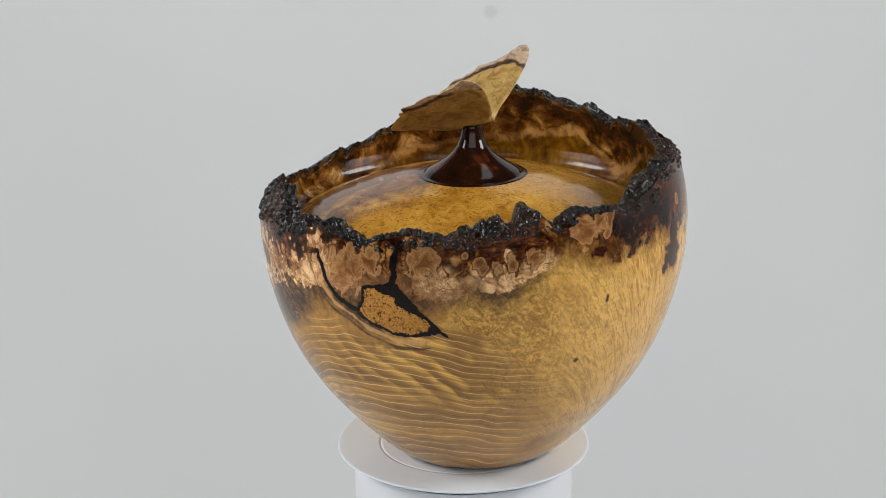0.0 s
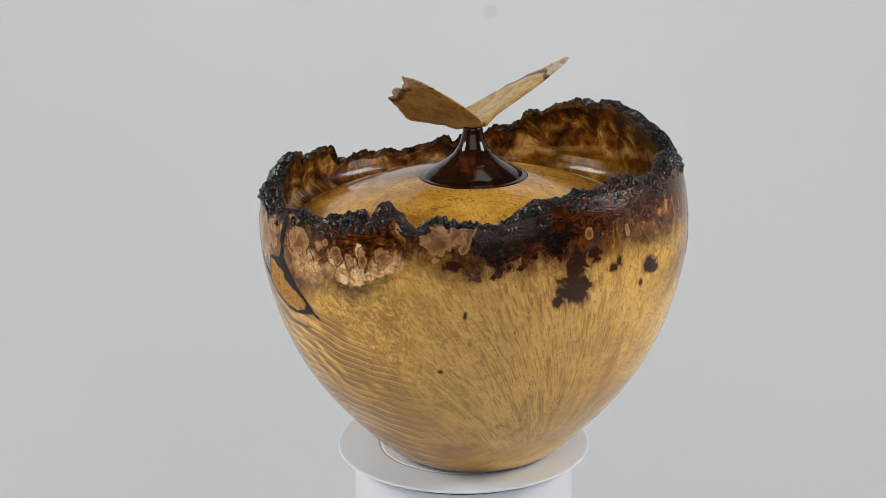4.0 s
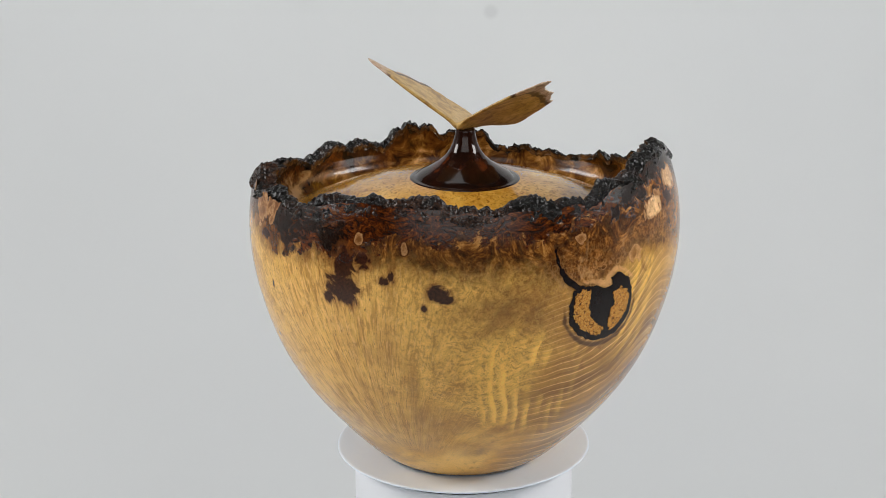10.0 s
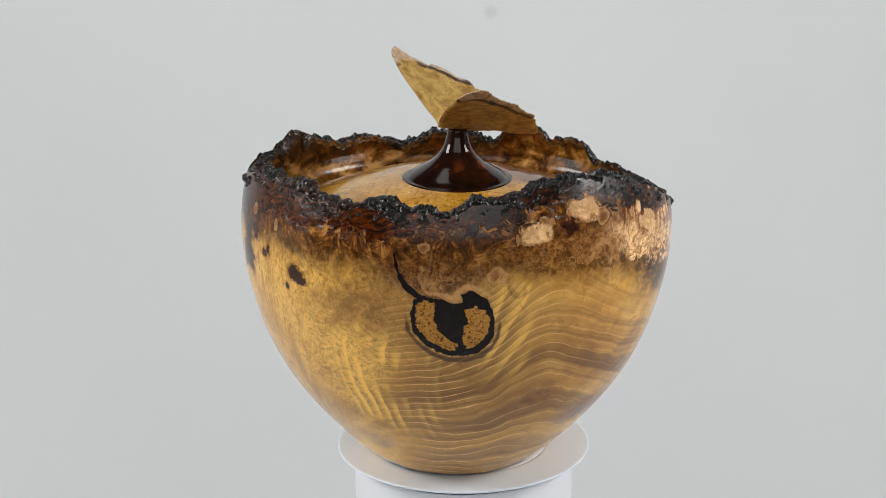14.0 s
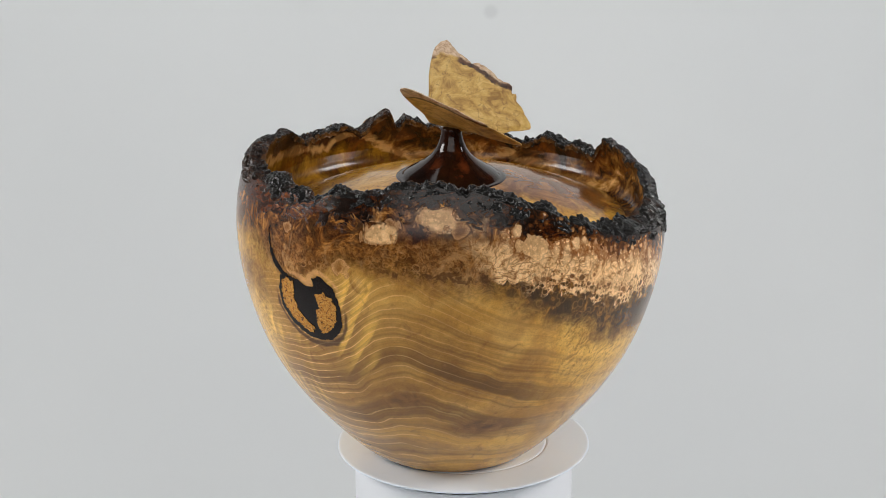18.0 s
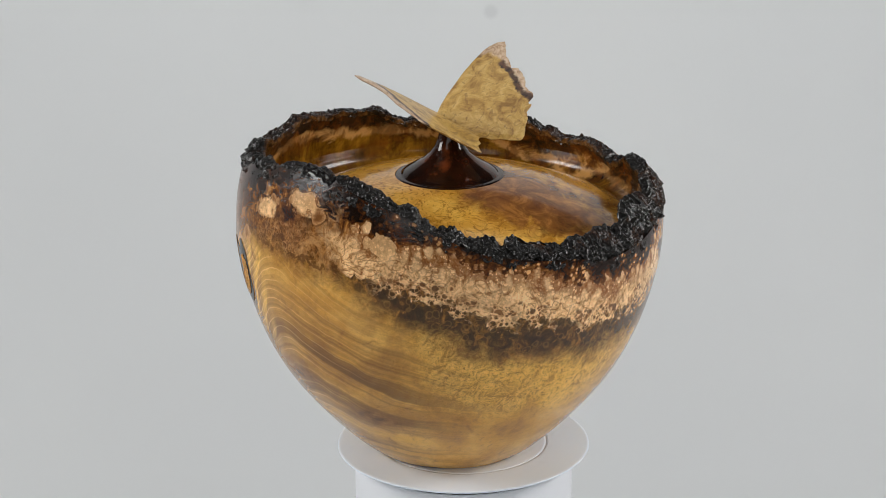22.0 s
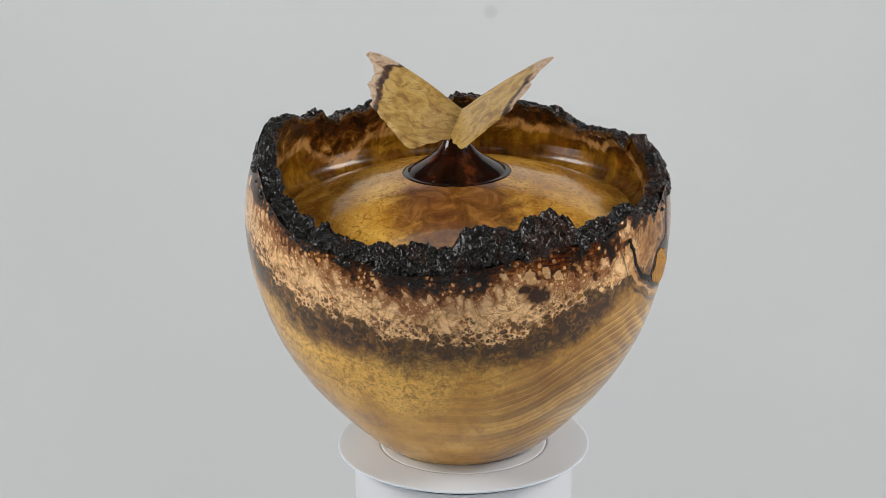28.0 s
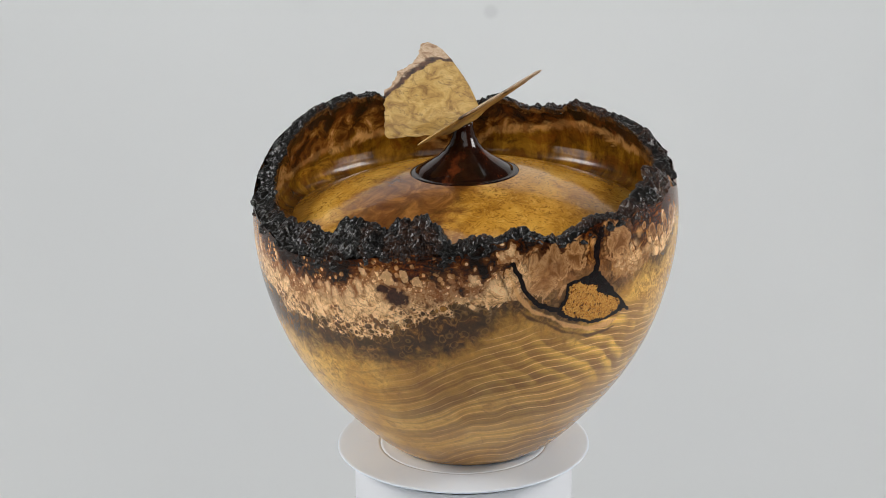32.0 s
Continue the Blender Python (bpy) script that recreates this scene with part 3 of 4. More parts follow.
PAPER = backdrop_material()
PLASTIC = plain_white("white_plastic", (0.80, 0.885, 0.985), 0.45)
# near black, in place of the shade in the gap under the disc
GAP_SHADE = plain_white("hub_gap_shade", (0.02, 0.02, 0.022), 0.5)
STAND = plain_white("white_stand", (0.82, 0.84, 0.88), 0.5)
OUTSIDE, INSIDE, BARK, LID, WING = wood_outside(), wood_inside(), bark_material(), lid_wood(), wing_wood()
EBONY, GOLD, RESIN = ebony(), gold_grains(), dark_resin()

# ---- the set: a paper sweep with white sides, open to a dim room ----
def dim_wall():
    m = Nodes("dim_room")
    return m.done(m.mix(m.noise(2.0, 3), (0.07, 0.07, 0.072), (0.10, 0.10, 0.10)), 0.9)


ROOM = dim_wall()


def sweep():
    # the unseen front stretch is added to bounce light under the bowl
    prof = [(y, -0.32) for y in np.linspace(-2.2, 0.55, 18)]
    prof += [(0.55 + 0.35 * math.sin(a), 0.03 - 0.35 * math.cos(a)) for a in np.linspace(0.1, math.pi / 2, 14)]
    prof += [(0.9, z) for z in np.linspace(0.1, 0.75, 6)]
    x = np.linspace(-1.5, 1.5, 16)
    p = np.array([[(xx, y, z) for xx in x] for y, z in prof])
    return sheet("backdrop", p, None, PAPER, ring=False)


tagged(sweep(), "plain pale grey seamless paper sweep behind the turntable", "backdrop", kind="structure")


def panel(name, material, corners, label):
    p = np.array(corners, float).reshape(2, 2, 3)
    return tagged(sheet(name, p, None, material, ring=False), label, "wall", kind="structure")


panel("wall_left", PAPER, [(-1.5, -0.30, -0.32), (-1.5, 0.9, -0.32), (-1.5, -0.30, 0.75), (-1.5, 0.9, 0.75)], "plain white paper side beside the sweep")
panel("wall_right", PAPER, [(1.5, -0.30, -0.32), (1.5, 0.9, -0.32), (1.5, -0.30, 0.75), (1.5, 0.9, 0.75)], "plain white paper side beside the sweep")
panel("wall_west", ROOM, [(-2.0, -3.0, -0.33), (-2.0, 0.95, -0.33), (-2.0, -3.0, 1.75), (-2.0, 0.95, 1.75)], "dim grey wall of the dark room")
panel("wall_north", ROOM, [(-2.0, 0.95, -0.33), (2.0, 0.95, -0.33), (-2.0, 0.95, 1.75), (2.0, 0.95, 1.75)], "dim grey wall of the dark room")
panel("wall_east", ROOM, [(2.0, -3.0, -0.33), (2.0, 0.95, -0.33), (2.0, -3.0, 1.75), (2.0, 0.95, 1.75)], "dim grey wall of the dark room")
panel("wall_south", ROOM, [(-2.0, -3.0, -0.33), (2.0, -3.0, -0.33), (-2.0, -3.0, 1.75), (2.0, -3.0, 1.75)], "dim grey wall of the dark room")
panel("floor", ROOM, [(-2.0, -3.0, -0.33), (2.0, -3.0, -0.33), (-2.0, 0.95, -0.33), (2.0, 0.95, -0.33)], "dim grey floor of the dark room")
panel("ceiling", ROOM, [(-2.0, -3.0, 1.75), (2.0, -3.0, 1.75), (-2.0, 0.95, 1.75), (2.0, 0.95, 1.75)], "dim grey ceiling of the dark room")

# ---- turntable ----
turntable = tagged(new("turntable"), "small white plastic display turntable on a round pedestal", "turntable")
turntable.matrix_world = pose(0, 0, -0.32)
lathe("pedestal", dense([(0.0, 0.0), (0.0555, 0.0), (0.0555, 0.3132), (0.0554, 0.3136), (0.0551, 0.3138), (0.0, 0.3138)], 0.02), turntable, STAND, 96, "round white pedestal")
# wide black hub paints the shadow line between pedestal and disc
lathe("spindle", [(0.0, 0.3138), (0.0546, 0.3138), (0.0546, 0.3181), (0.0, 0.3181)], turntable, GAP_SHADE, 64, "hub between pedestal and disc, coloured black for the shaded gap")
platter = lathe("platter", dense([(0.0, 0.3181), (0.0620, 0.3181), (0.0634, 0.3183), (0.0641, 0.3187), (0.0641, 0.3192), (0.0637, 0.3195), (0.0628, 0.3196),
                                  (0.0425, 0.3196), (0.0424, 0.31945), (0.0422, 0.31945), (0.0421, 0.3196), (0.0, 0.3196)], 0.0012), turntable, PLASTIC, 160, "white disc with a rounded edge and a ring groove")

# ---- the vessel ----
TILT = pose(0.0074, 0.0001, 0.0003, -0.797, -0.757, 0)
WALL = spline([(0, .0395), (.003, .0440), (.008, .0500), (.02, .0620), (.035, .075), (.05, .0853), (.065, .0930), (.08, .0985), (.1, .1035), (.12, .1052), (.14, .1031), (.172, .0918)])
# heights in millimetres round the wall: rim crest every 4 degrees and halfway between; then every 6 degrees the foot of the bark, of the dark layer, of the sapwood and of its brown fringe
RIM = [153.2, 151.1, 151.1, 150.9, 151.6, 155.0, 155.8, 152.2, 152.7, 152.4, 150.2, 152.6, 156.9, 156.5, 156.5, 157.8, 160.3, 163.0, 162.7, 163.3, 162.9, 161.2, 161.8, 161.0, 158.7, 157.0, 153.3, 153.5, 148.1, 143.8, 144.0, 139.9, 137.8, 138.2, 137.0, 136.4, 134.0, 132.9, 131.5, 132.6, 133.3, 133.9, 133.2, 132.7, 133.5, 141.1, 142.7, 140.3, 139.2, 143.3, 143.7, 145.7, 140.4, 133.1, 136.3, 136.8, 136.5, 138.9, 137.6, 134.2, 133.0, 134.7, 136.8, 139.3, 138.8, 137.3, 137.5, 140.7, 142.9, 145.3, 143.0, 149.9, 145.5, 140.6, 143.8, 144.6, 143.6, 143.8, 142.8, 144.1, 147.1, 150.6, 151.1, 151.4, 152.7, 153.0, 151.8, 153.9, 155.2, 154.8]
RIM_BETWEEN = [151.1, 151.2, 151.1, 149.9, 154.6, 155.7, 155.7, 151.6, 153.8, 150.9, 150.9, 155.5, 157.0, 156.3, 157.5, 158.6, 162.3, 162.1, 163.2, 163.7, 162.6, 159.8, 162.0, 159.7, 157.7, 155.4, 152.8, 153.0, 144.7, 144.5, 142.0, 138.3, 138.2, 134.4, 137.2, 134.8, 133.9, 131.2, 132.2, 133.1, 132.9, 134.1, 132.5, 132.9, 138.7, 141.9, 141.6, 139.7, 141.0, 143.9, 145.2, 144.4, 135.9, 134.1, 136.8, 136.4, 137.2, 138.8, 135.7, 134.1, 133.3, 135.7, 138.4, 140.1, 138.0, 137.2, 139.2, 140.6, 143.9, 143.0, 149.3, 148.0, 141.3, 142.1, 145.2, 143.6, 143.6, 143.2, 142.7, 145.6, 149.1, 150.8, 151.0, 151.7, 153.1, 152.3, 153.0, 154.8, 154.8, 155.2]
BARK_FOOT = [145, 144, 144, 144, 144, 144, 145, 146, 148, 150, 152, 154, 156, 158, 157, 153, 149, 146, 143, 138, 133, 128, 125, 123, 121, 120, 118, 115, 115, 116, 117, 119, 121, 123, 124, 123, 125, 131, 136, 135, 132, 130, 131, 133, 132, 131, 133, 136, 138, 140, 141, 138, 137, 138, 140, 143, 145, 145, 145, 145]
DARK_FOOT = [137, 138, 138, 137, 138, 141, 143, 143, 144, 146, 147, 150, 152, 153, 151, 149, 145, 139, 138, 137, 133, 128, 125, 124, 122, 119, 115, 111, 110, 111, 111, 116, 121, 119, 118, 117, 117, 125, 133, 132, 130, 130, 131, 132, 130, 127, 126, 128, 136, 141, 140, 131, 124, 126, 127, 126, 127, 133, 138, 138]
SAP_FOOT = [129, 129, 127, 127, 125, 119, 114, 115, 122, 130, 127, 127, 126, 125, 124, 122, 121, 120, 119, 116, 111, 106, 103, 100, 99, 98, 95, 93, 94, 93, 92, 92, 93, 98, 104, 108, 107, 107, 110, 111, 112, 114, 111, 108, 110, 113, 113, 116, 123, 128, 127, 122, 124, 127, 128, 126, 127, 128, 129, 130]
FRINGE_FOOT = [125, 124, 125, 125, 123, 118, 114, 115, 120, 125, 126, 126, 124, 123, 121, 118, 113, 107, 100, 96, 91, 86, 83, 82, 80, 79, 76, 74, 76, 76, 75, 74, 74, 76, 78, 80, 86, 96, 99, 94, 89, 89, 95, 102, 106, 107, 105, 111, 122, 128, 125, 121, 124, 127, 128, 125, 126, 127, 128, 127]
# how far the growth rings rise and fall, in millimetres, and how strongly each kind of figure shows, every 20 degrees
RING_RISE = [-51, -10, -1, 18, 17, 7, -9, -22, -44, -38, -20, 0, 7, 2, -6, -14, -35, -52]
RING_SHOW = [-1.0, 0.12, 1.02, 0.66, 0.3, 0.04, -0.16, -0.28, -0.33, 0.0, 0.42, 0.75, 1.0, 1.0, 0.8, 0.01, -0.29, -0.47]
BROWN_SHOW = [0.09, 0.38, 0.58, 0.78, 0.9, 0.83, 0.4, 0.1, 0.1, 0.35, 0.65, 0.70, 0.6, 0.5, 0.3, 0.1, 0.0, 0.1]
FAN_SHOW = [0.43, 0.02, -0.0, 0.0, 0.0, 0.0, 0.0, 0.0, 0.0, 0.0, 0.0, 0.0, 0.0, 0.0, 0.05, 0.69, 1.0, 0.91]
PALE_SHOW = [0.05, 0.09, 0.18, 0.26, 0.12, 0.72, 0.98, 1.0, 1.0, 1.0, 1.03, 0.73, 0.35, 0.36, 0.52, 0.3, 0.11, 0.0]
LOBE_SHOW = [0.21, 0.1, 0.19, 0.29, 0.3, 0.31, 0.22, 0.12, 0.08, 0.23, 0.43, 0.74, 1.0, 1.0, 1.0, 0.81, 0.31, 0.3]
RED_SHOW = [0.9, 0.82, 0.53, 0.24, 0.16, 0.36, 0.25, 0.2, 0.2, 0.3, 0.55, 0.37, 0.45, 0.5, 0.9, 0.3, 0.39, 0.79]
BURL_SHOW = [0.9, 0.85, 0.04, -0.0, -0.01, 0.18, 0.7, 0.98, 0.96, 0.63, 0.21, 0.01, 0.0, 0.1, 0.8, 0.9, 0.36, 0.5]
LEAN_IN = [0.0, 0.0, 0.0, 0.0, -0.02, 0.22, 0.8, 0.99, 1.01, 0.96, 0.58, 0.06, 0.0, 0.0, 0.0, 0.0, 0.0, 0.0]
THICK = 0.0085


def mm(ring, degrees):
    return around(ring, degrees) * 0.001


def polar(degrees, radius, z):
    a = np.radians(degrees)
    return np.stack([radius * np.cos(a), radius * np.sin(a), z + 0 * a], -1)


CREST = np.array([RIM, RIM_BETWEEN]).T.ravel()


def rim_height(degrees):
    return mm(CREST, degrees)


def crest(degrees):
    """The ragged top of the rim."""
    p = polar(degrees, 0.1 + 0 * degrees, 0 * degrees)
    d = np.asarray(degrees)
    return rim_height(d) + (fbm(p, 170, 3, 0.5, 5) - 0.5) * 0.0016 + (lumps(p, 300, 37) - 0.6) * 0.0016 + (lumps(p, 620, 31) - 0.6) * 0.0008


def stroke(x, y, points, half):
    """Distance inside a bent band of even half width, positive within."""
    away = np.full(np.shape(x), 1e9)
    for (ax, ay), (bx, by) in zip(points, points[1:]):
        ex, ey = bx - ax, by - ay
        t = np.clip(((x - ax) * ex + (y - ay) * ey) / (ex * ex + ey * ey), 0, 1)
        away = np.minimum(away, np.hypot(x - ax - t * ex, y - ay - t * ey))
    return half - away


def outline(x, y, corners):
    """Distance inside a many-cornered patch, positive within."""
    within = np.zeros(np.shape(x), bool)
    for (ax, ay), (bx, by) in zip(corners, corners[1:] + corners[:1]):
        within ^= ((ay > y) != (by > y)) & (x < ax + (y - ay) * (bx - ax) / ((by - ay) if by != ay else 1e-9))
    away = -stroke(x, y, corners + corners[:1], 0)
    return np.where(within, away, -away)


KNOT = [(-18.2, 1.5), (-17.2, -6.5), (-13, -12.2), (-7.2, -16.6), (-1, -18.8), (4, -19.2), (9, -18.6), (13.7, -17), (17.6, -13.6), (19.8, -9.5), (20.5, -4), (20, 1), (17.4, 8.6), (13.3, 12.3), (8.3, 13.8), (4.7, 12), (5.2, 8.4), (2, 7.4), (-1.1, 8.3),
        (-4, 9.6), (-6.4, 10.4), (-11.3, 9.8), (-16.6, 9.4), (-16.8, 6)]
KNOT_TAIL = [(-22.4, 19), (-20.2, 15.2), (-15, 10.6), (-11, 9)]
KNOT_TIP = [(-25.3, 29), (-24.4, 24.3), (-22.6, 19.4)]
KNOT_GOLD_CRESCENT = [(-14.5, 7.7), (-16.1, 1.6), (-15.1, -5.3), (-10.3, -11), (-3.3, -15.2), (2.2, -16), (4, -12.8), (0.3, -10.8), (-5.5, -5.9), (-7.2, 1.1), (-7, 8.2), (-11.3, 9)]
KNOT_GOLD_PATCH = [(6.4, 5.2), (11, 6.2), (15.9, 4.2), (18.3, -0.5), (17.2, -7.3), (13.1, -13), (7.8, -15.6), (5.3, -11.3), (5.7, -4.2), (7.9, -1.8)]
CRACK = [(-11.6, 12.1), (-4.5, 13.1), (2.4, 15), (6.4, 14.8), (10.9, 8.9), (16.2, 2.7), (22.9, -3.8), (25.8, -7.2), (31.5, -12), (24.2, -9), (20.9, -10.2), (14.2, -11.7), (4.2, -11.6), (-2.4, -9.2), (-9.3, -7), (-15.9, -2.6), (-15.5, 0.8), (-12.3, 5.4)]
CRACK_GOLD = [(-10.4, 11), (-4.6, 11.6), (-0.5, 9.4), (4.4, 8.3), (5.8, 4.3), (11.3, 1.5), (16.8, -0.6), (21.6, -4.9), (19.4, -7.8), (12.6, -10), (4.3, -9.9), (-2.2, -7.4), (-9.9, -5), (-13.8, -0.9), (-10.5, 4.8)]
CRACK_VEIN = [(-37, 24), (-34.5, 18.9), (-31.4, 10.3), (-25.9, 3.9), (-19.3, 0.6), (-13, -1)]
CRACK_CLEFT = [(4, 14), (4.7, 19.8), (4.2, 22.9), (5.3, 26.8), (6.6, 30.8), (8.2, 34)]


def round_knot(x, y):
    return np.maximum(outline(x, y, KNOT), np.maximum(stroke(x, y, KNOT_TAIL, 1.5), stroke(x, y, KNOT_TIP, 0.8)))


def ring_gold_left(x, y):
    return outline(x, y, KNOT_GOLD_CRESCENT)


def ring_gold_right(x, y):
    return outline(x, y, KNOT_GOLD_PATCH)


def lens_resin(x, y):
    return np.maximum(outline(x, y, CRACK), np.maximum(stroke(x, y, CRACK_VEIN, 1.3), stroke(x, y, CRACK_CLEFT, 1.6)))


def lens_gold(x, y):
    return outline(x, y, CRACK_GOLD)


bowl = tagged(new("bowl"), "turned burl wood bowl with bark rim on the white turntable", "bowl")
bowl.matrix_world = TILT


# pale lobes and eyelets: degrees round, height, half width in degrees, half height
LOBES = [(-125.0, 120, 6, 13), (-116.5, 124.5, 3.0, 8.0), (-102.7, 126.4, 4.6, 10.3), (-88.5, 125.7, 1.6, 5.6), (-84.4, 122.6, 1.3, 5.7), (-80.6, 125.1, 1.5, 4.6), (-75.1, 127.2, 2.3, 5.1),
         (-61.0, 137.4, 4.4, 7.4), (-56.0, 140.0, 2.6, 6.0), (78.4, 149.6, 5.4, 5.2), (62.8, 141.2, 4.4, 4.6), (66.8, 145.0, 2.0, 3.6), (84.0, 145.0, 2.4, 4.4), (102.7, 136.0, 3.4, 5.6), (98.8, 137.5, 1.4, 3.2), (53.2, 124.0, 2.2, 4.0)]
EYELETS = [(-53.4, 139.8, 1, 4.4), (-92.3, 130.1, 1.1, 2), (-10.0, 135.7, 1.2, 3.2), (-21.9, 136.2, 1.1, 2.6), (-52.7, 141.3, 1.2, 2.9), (-54.4, 133.7, 1.5, 3), (-165.0, 119.4, 1.9, 4.3), (-160.7, 120.7, 1.4, 3.5),
           (-157.4, 117.7, 1.2, 2.4), (161.6, 125.6, 1.4, 3.1), (149.3, 131, 1.9, 2.6), (104.8, 134.8, 1.6, 3.5), (35.6, 137.3, 1.6, 2.9)]


def outer_wall():
    deg = np.linspace(0, 360, 1200, endpoint=False)
    top = np.minimum(mm(BARK_FOOT, deg) + 0.0070, crest(deg) - 0.0010)
    v = np.linspace(0, 1, 250)[:, None]
    z = v * top[None, :]
    d = np.broadcast_to(deg, z.shape)
    p = polar(d, WALL(z), z)
    spot = np.zeros_like(z)
    for at, height, wide, tall in ((-27.6, 111, 5.0, 7.0), (-24.6, 114, 3.0, 5.0), (-30.7, 107, 1.8, 3.5), (-25.5, 124, 3.6, 8), (-20.5, 127, 3.0, 4.5), (-1.4, 115, 2.6, 4.2), (-12.9, 121, 1.2, 4), (0.6, 112, 2.2, 1.8), (-14.7, 118.5, 2.0, 3.0),
                                   (-61.4, 72.2, 1.0, 1.3), (-54.3, 102, 0.5, 2.2), (-4.7, 107, .9, 1.8), (-56.5, 126, 3.0, 2.4), (-162.8, 110, 3.2, 4.5), (-166.5, 113.5, 2.0, 2.0), (73.4, 142.5, 3.4, 4.6)):
        away = ((d - at + 180) % 360 - 180) / wide
        spot = np.maximum(spot, 1 - np.sqrt(away ** 2 + ((z * 1000 - height) / tall) ** 2) * 0.6)
    # broad smoky patches in the heartwood
    smoke = np.zeros_like(z)
    for at, height, wide, tall, depth in ((17, 106, 20, 17, 0.65), (68, 58, 15, 11, 0.65), (10, 26, 16, 9, 0.6), (-9, 62, 4, 30, 0.55), (-36, 45, 3, 24, 0.4), (-58, 20, 18, 9, 0.7), (-97, 22, 20, 9, 0.5), (140, 86, 26, 10, 0.85), (207, 96, 12, 9, 0.9), (95, 40, 14, 7, 0.8)):
        away = ((d - at + 180) % 360 - 180) / wide
        smoke = np.maximum(smoke, depth * np.exp(-away ** 2 - ((z * 1000 - height) / tall) ** 2))
    mark = np.full_like(z, -1.0)
    for at, height, wide, tall in LOBES + EYELETS:
        near = np.abs((deg - at + 180) % 360 - 180) < wide * 2.2
        away = (((deg[near] - at + 180) % 360 - 180) / wide)[None, :]
        mark[:, near] = np.maximum(mark[:, near], 1 - np.sqrt(away ** 2 + ((z[:, near] * 1000 - height) / tall) ** 2))
    # cream patches in the brown stretch
    pale = np.clip(around(PALE_SHOW, d), 0, 1)
    for at, height, wide, tall in ((78.4, 149.6, 5.8, 5.6), (64, 142, 5.0, 5.0), (102, 135, 5.0, 9.0)):
        pale = np.maximum(pale, 0.95 * np.exp(-(((d - at + 180) % 360 - 180) / wide) ** 4 - ((z * 1000 - height) / tall) ** 4))
    low = np.clip(z / 0.1 + 0.5 * np.exp(-(((d - 205 + 180) % 360 - 180) / 28) ** 2) * (1 - z / 0.1), 0, 1.2)
    # fibres spread upwards from one point near the foot
    fx, fy = ((d + 19 + 180) % 360 - 180) * 0.001815, z + 0.022
    up = np.stack([np.arctan2(fx, fy) * 0.085, np.hypot(fx, fy) * 0.11, 0 * z], -1)
    below = smooth(mm(FRINGE_FOOT, d) - z, 0.001, 0.010)
    bend = (d + 180) % 360 - 180
    level = z - (mm(RING_RISE, d) + 0.007 * np.exp(-((bend - 70) / 12) ** 2) - 0.004 * np.exp(-((bend - 54) / 7) ** 2)) * low
    count = 150 * level + 650 * level * np.abs(level)
    # silky sheen painted as bright ridges that cross the rings, leaning one way by each knot
    turned = (d + 180) % 360 - 180
    lean = np.where(turned < -20, 680.0, -380.0 + 2600 * (z - 0.07))
    wander = polar(d, 0.1 + 0 * z, z)
    spacing = np.where(turned < -20, 8.5, 5.2)
    g = (turned + lean * (z - 0.08) + np.where(turned < -20, 16, 5) * (fbm(wander, 34, 3, 0.5, 21) - 0.5)) / spacing
    arc = np.hypot((turned - 47) * 1.815, (z * 1000 - 67) * 0.62) / 6.6 + 1.3 * (fbm(wander, 40, 3, 0.5, 33) - 0.5)
    g = np.where((turned > -3) & (turned < 43), -arc, g)
    f = g - np.floor(g)
    by_a = 0.85 * np.exp(-((turned + 97) / 31) ** 2) * smooth(z, 0.046, 0.066) * smooth(fbm(wander, 55, 2, 0.5, 5), 0.30, 0.52)
    by_b = np.maximum(0.95 * smooth(turned, 7, 14) * smooth(42 - turned, 0, 10) * smooth(z, 0.025, 0.05) * smooth(0.100 - z, 0, 0.015) * smooth(fbm(wander, 60, 2, 0.5, 15), 0.30, 0.55), 0.7 * smooth(8 - np.abs(turned - 56.4), 0, 4) * smooth(z, 0.06, 0.09))
    # the rings of this side end on a slanting line that runs from the crack's tip to the foot of the fan
    inside = (turned > -100) & (turned < -18)
    over = np.where(inside, smooth(z * 1000 - (93 - (turned + 97) * 1.05) + 14 * (fbm(wander, 60, 3, 0.5, 3) - 0.5), -2, 5) * smooth(turned, -100, -95), 0)
    below = below * (1 - over)
    painted_gleam = smooth(f, 0.15, 0.80) ** 1.4 * (1 - smooth(f, 0.90, 1.0)) * np.maximum(by_a, by_b) * below
    x_a, y_a = (turned + 113) * 1.815, z * 1000 - 101
    x_b, y_b = (turned - 42.1) * 1.815, z * 1000 - 104
    near_a = (np.abs(x_a) < 45) & (np.abs(y_a) < 34)
    gap = np.full_like(z, -99.0)
    gap[near_a] = lens_resin(x_a[near_a], y_a[near_a])
    under = (y_a < np.interp(x_a, *np.array(CRACK_VEIN + [(8, -6), (32, -11)]).T)) & (y_a < 24)
    hem = (np.maximum(1 - np.abs(gap + 2.6) / 2.4, 0) - 0.7 * np.maximum(1 - np.abs(gap + 6.2) / 1.8, 0)) * under * smooth(26 - x_a, 0, 8)
    near_b = (np.abs(x_b) < 36) & (np.abs(y_b) < 36)
    rim_b = np.full_like(z, -99.0)
    rim_b[near_b] = round_knot(x_b[near_b], y_b[near_b])
    hem = np.where(near_b, np.maximum(1 - np.abs(rim_b + 1.8) / 2.8, 0) * (0.75 * smooth(y_b, 2, 8) * smooth(x_b, -20, -8)) - np.maximum(1 - np.abs(rim_b + 2.0) / 2.4, 0) * smooth(-y_b, -6, 6) * 0.85, hem)
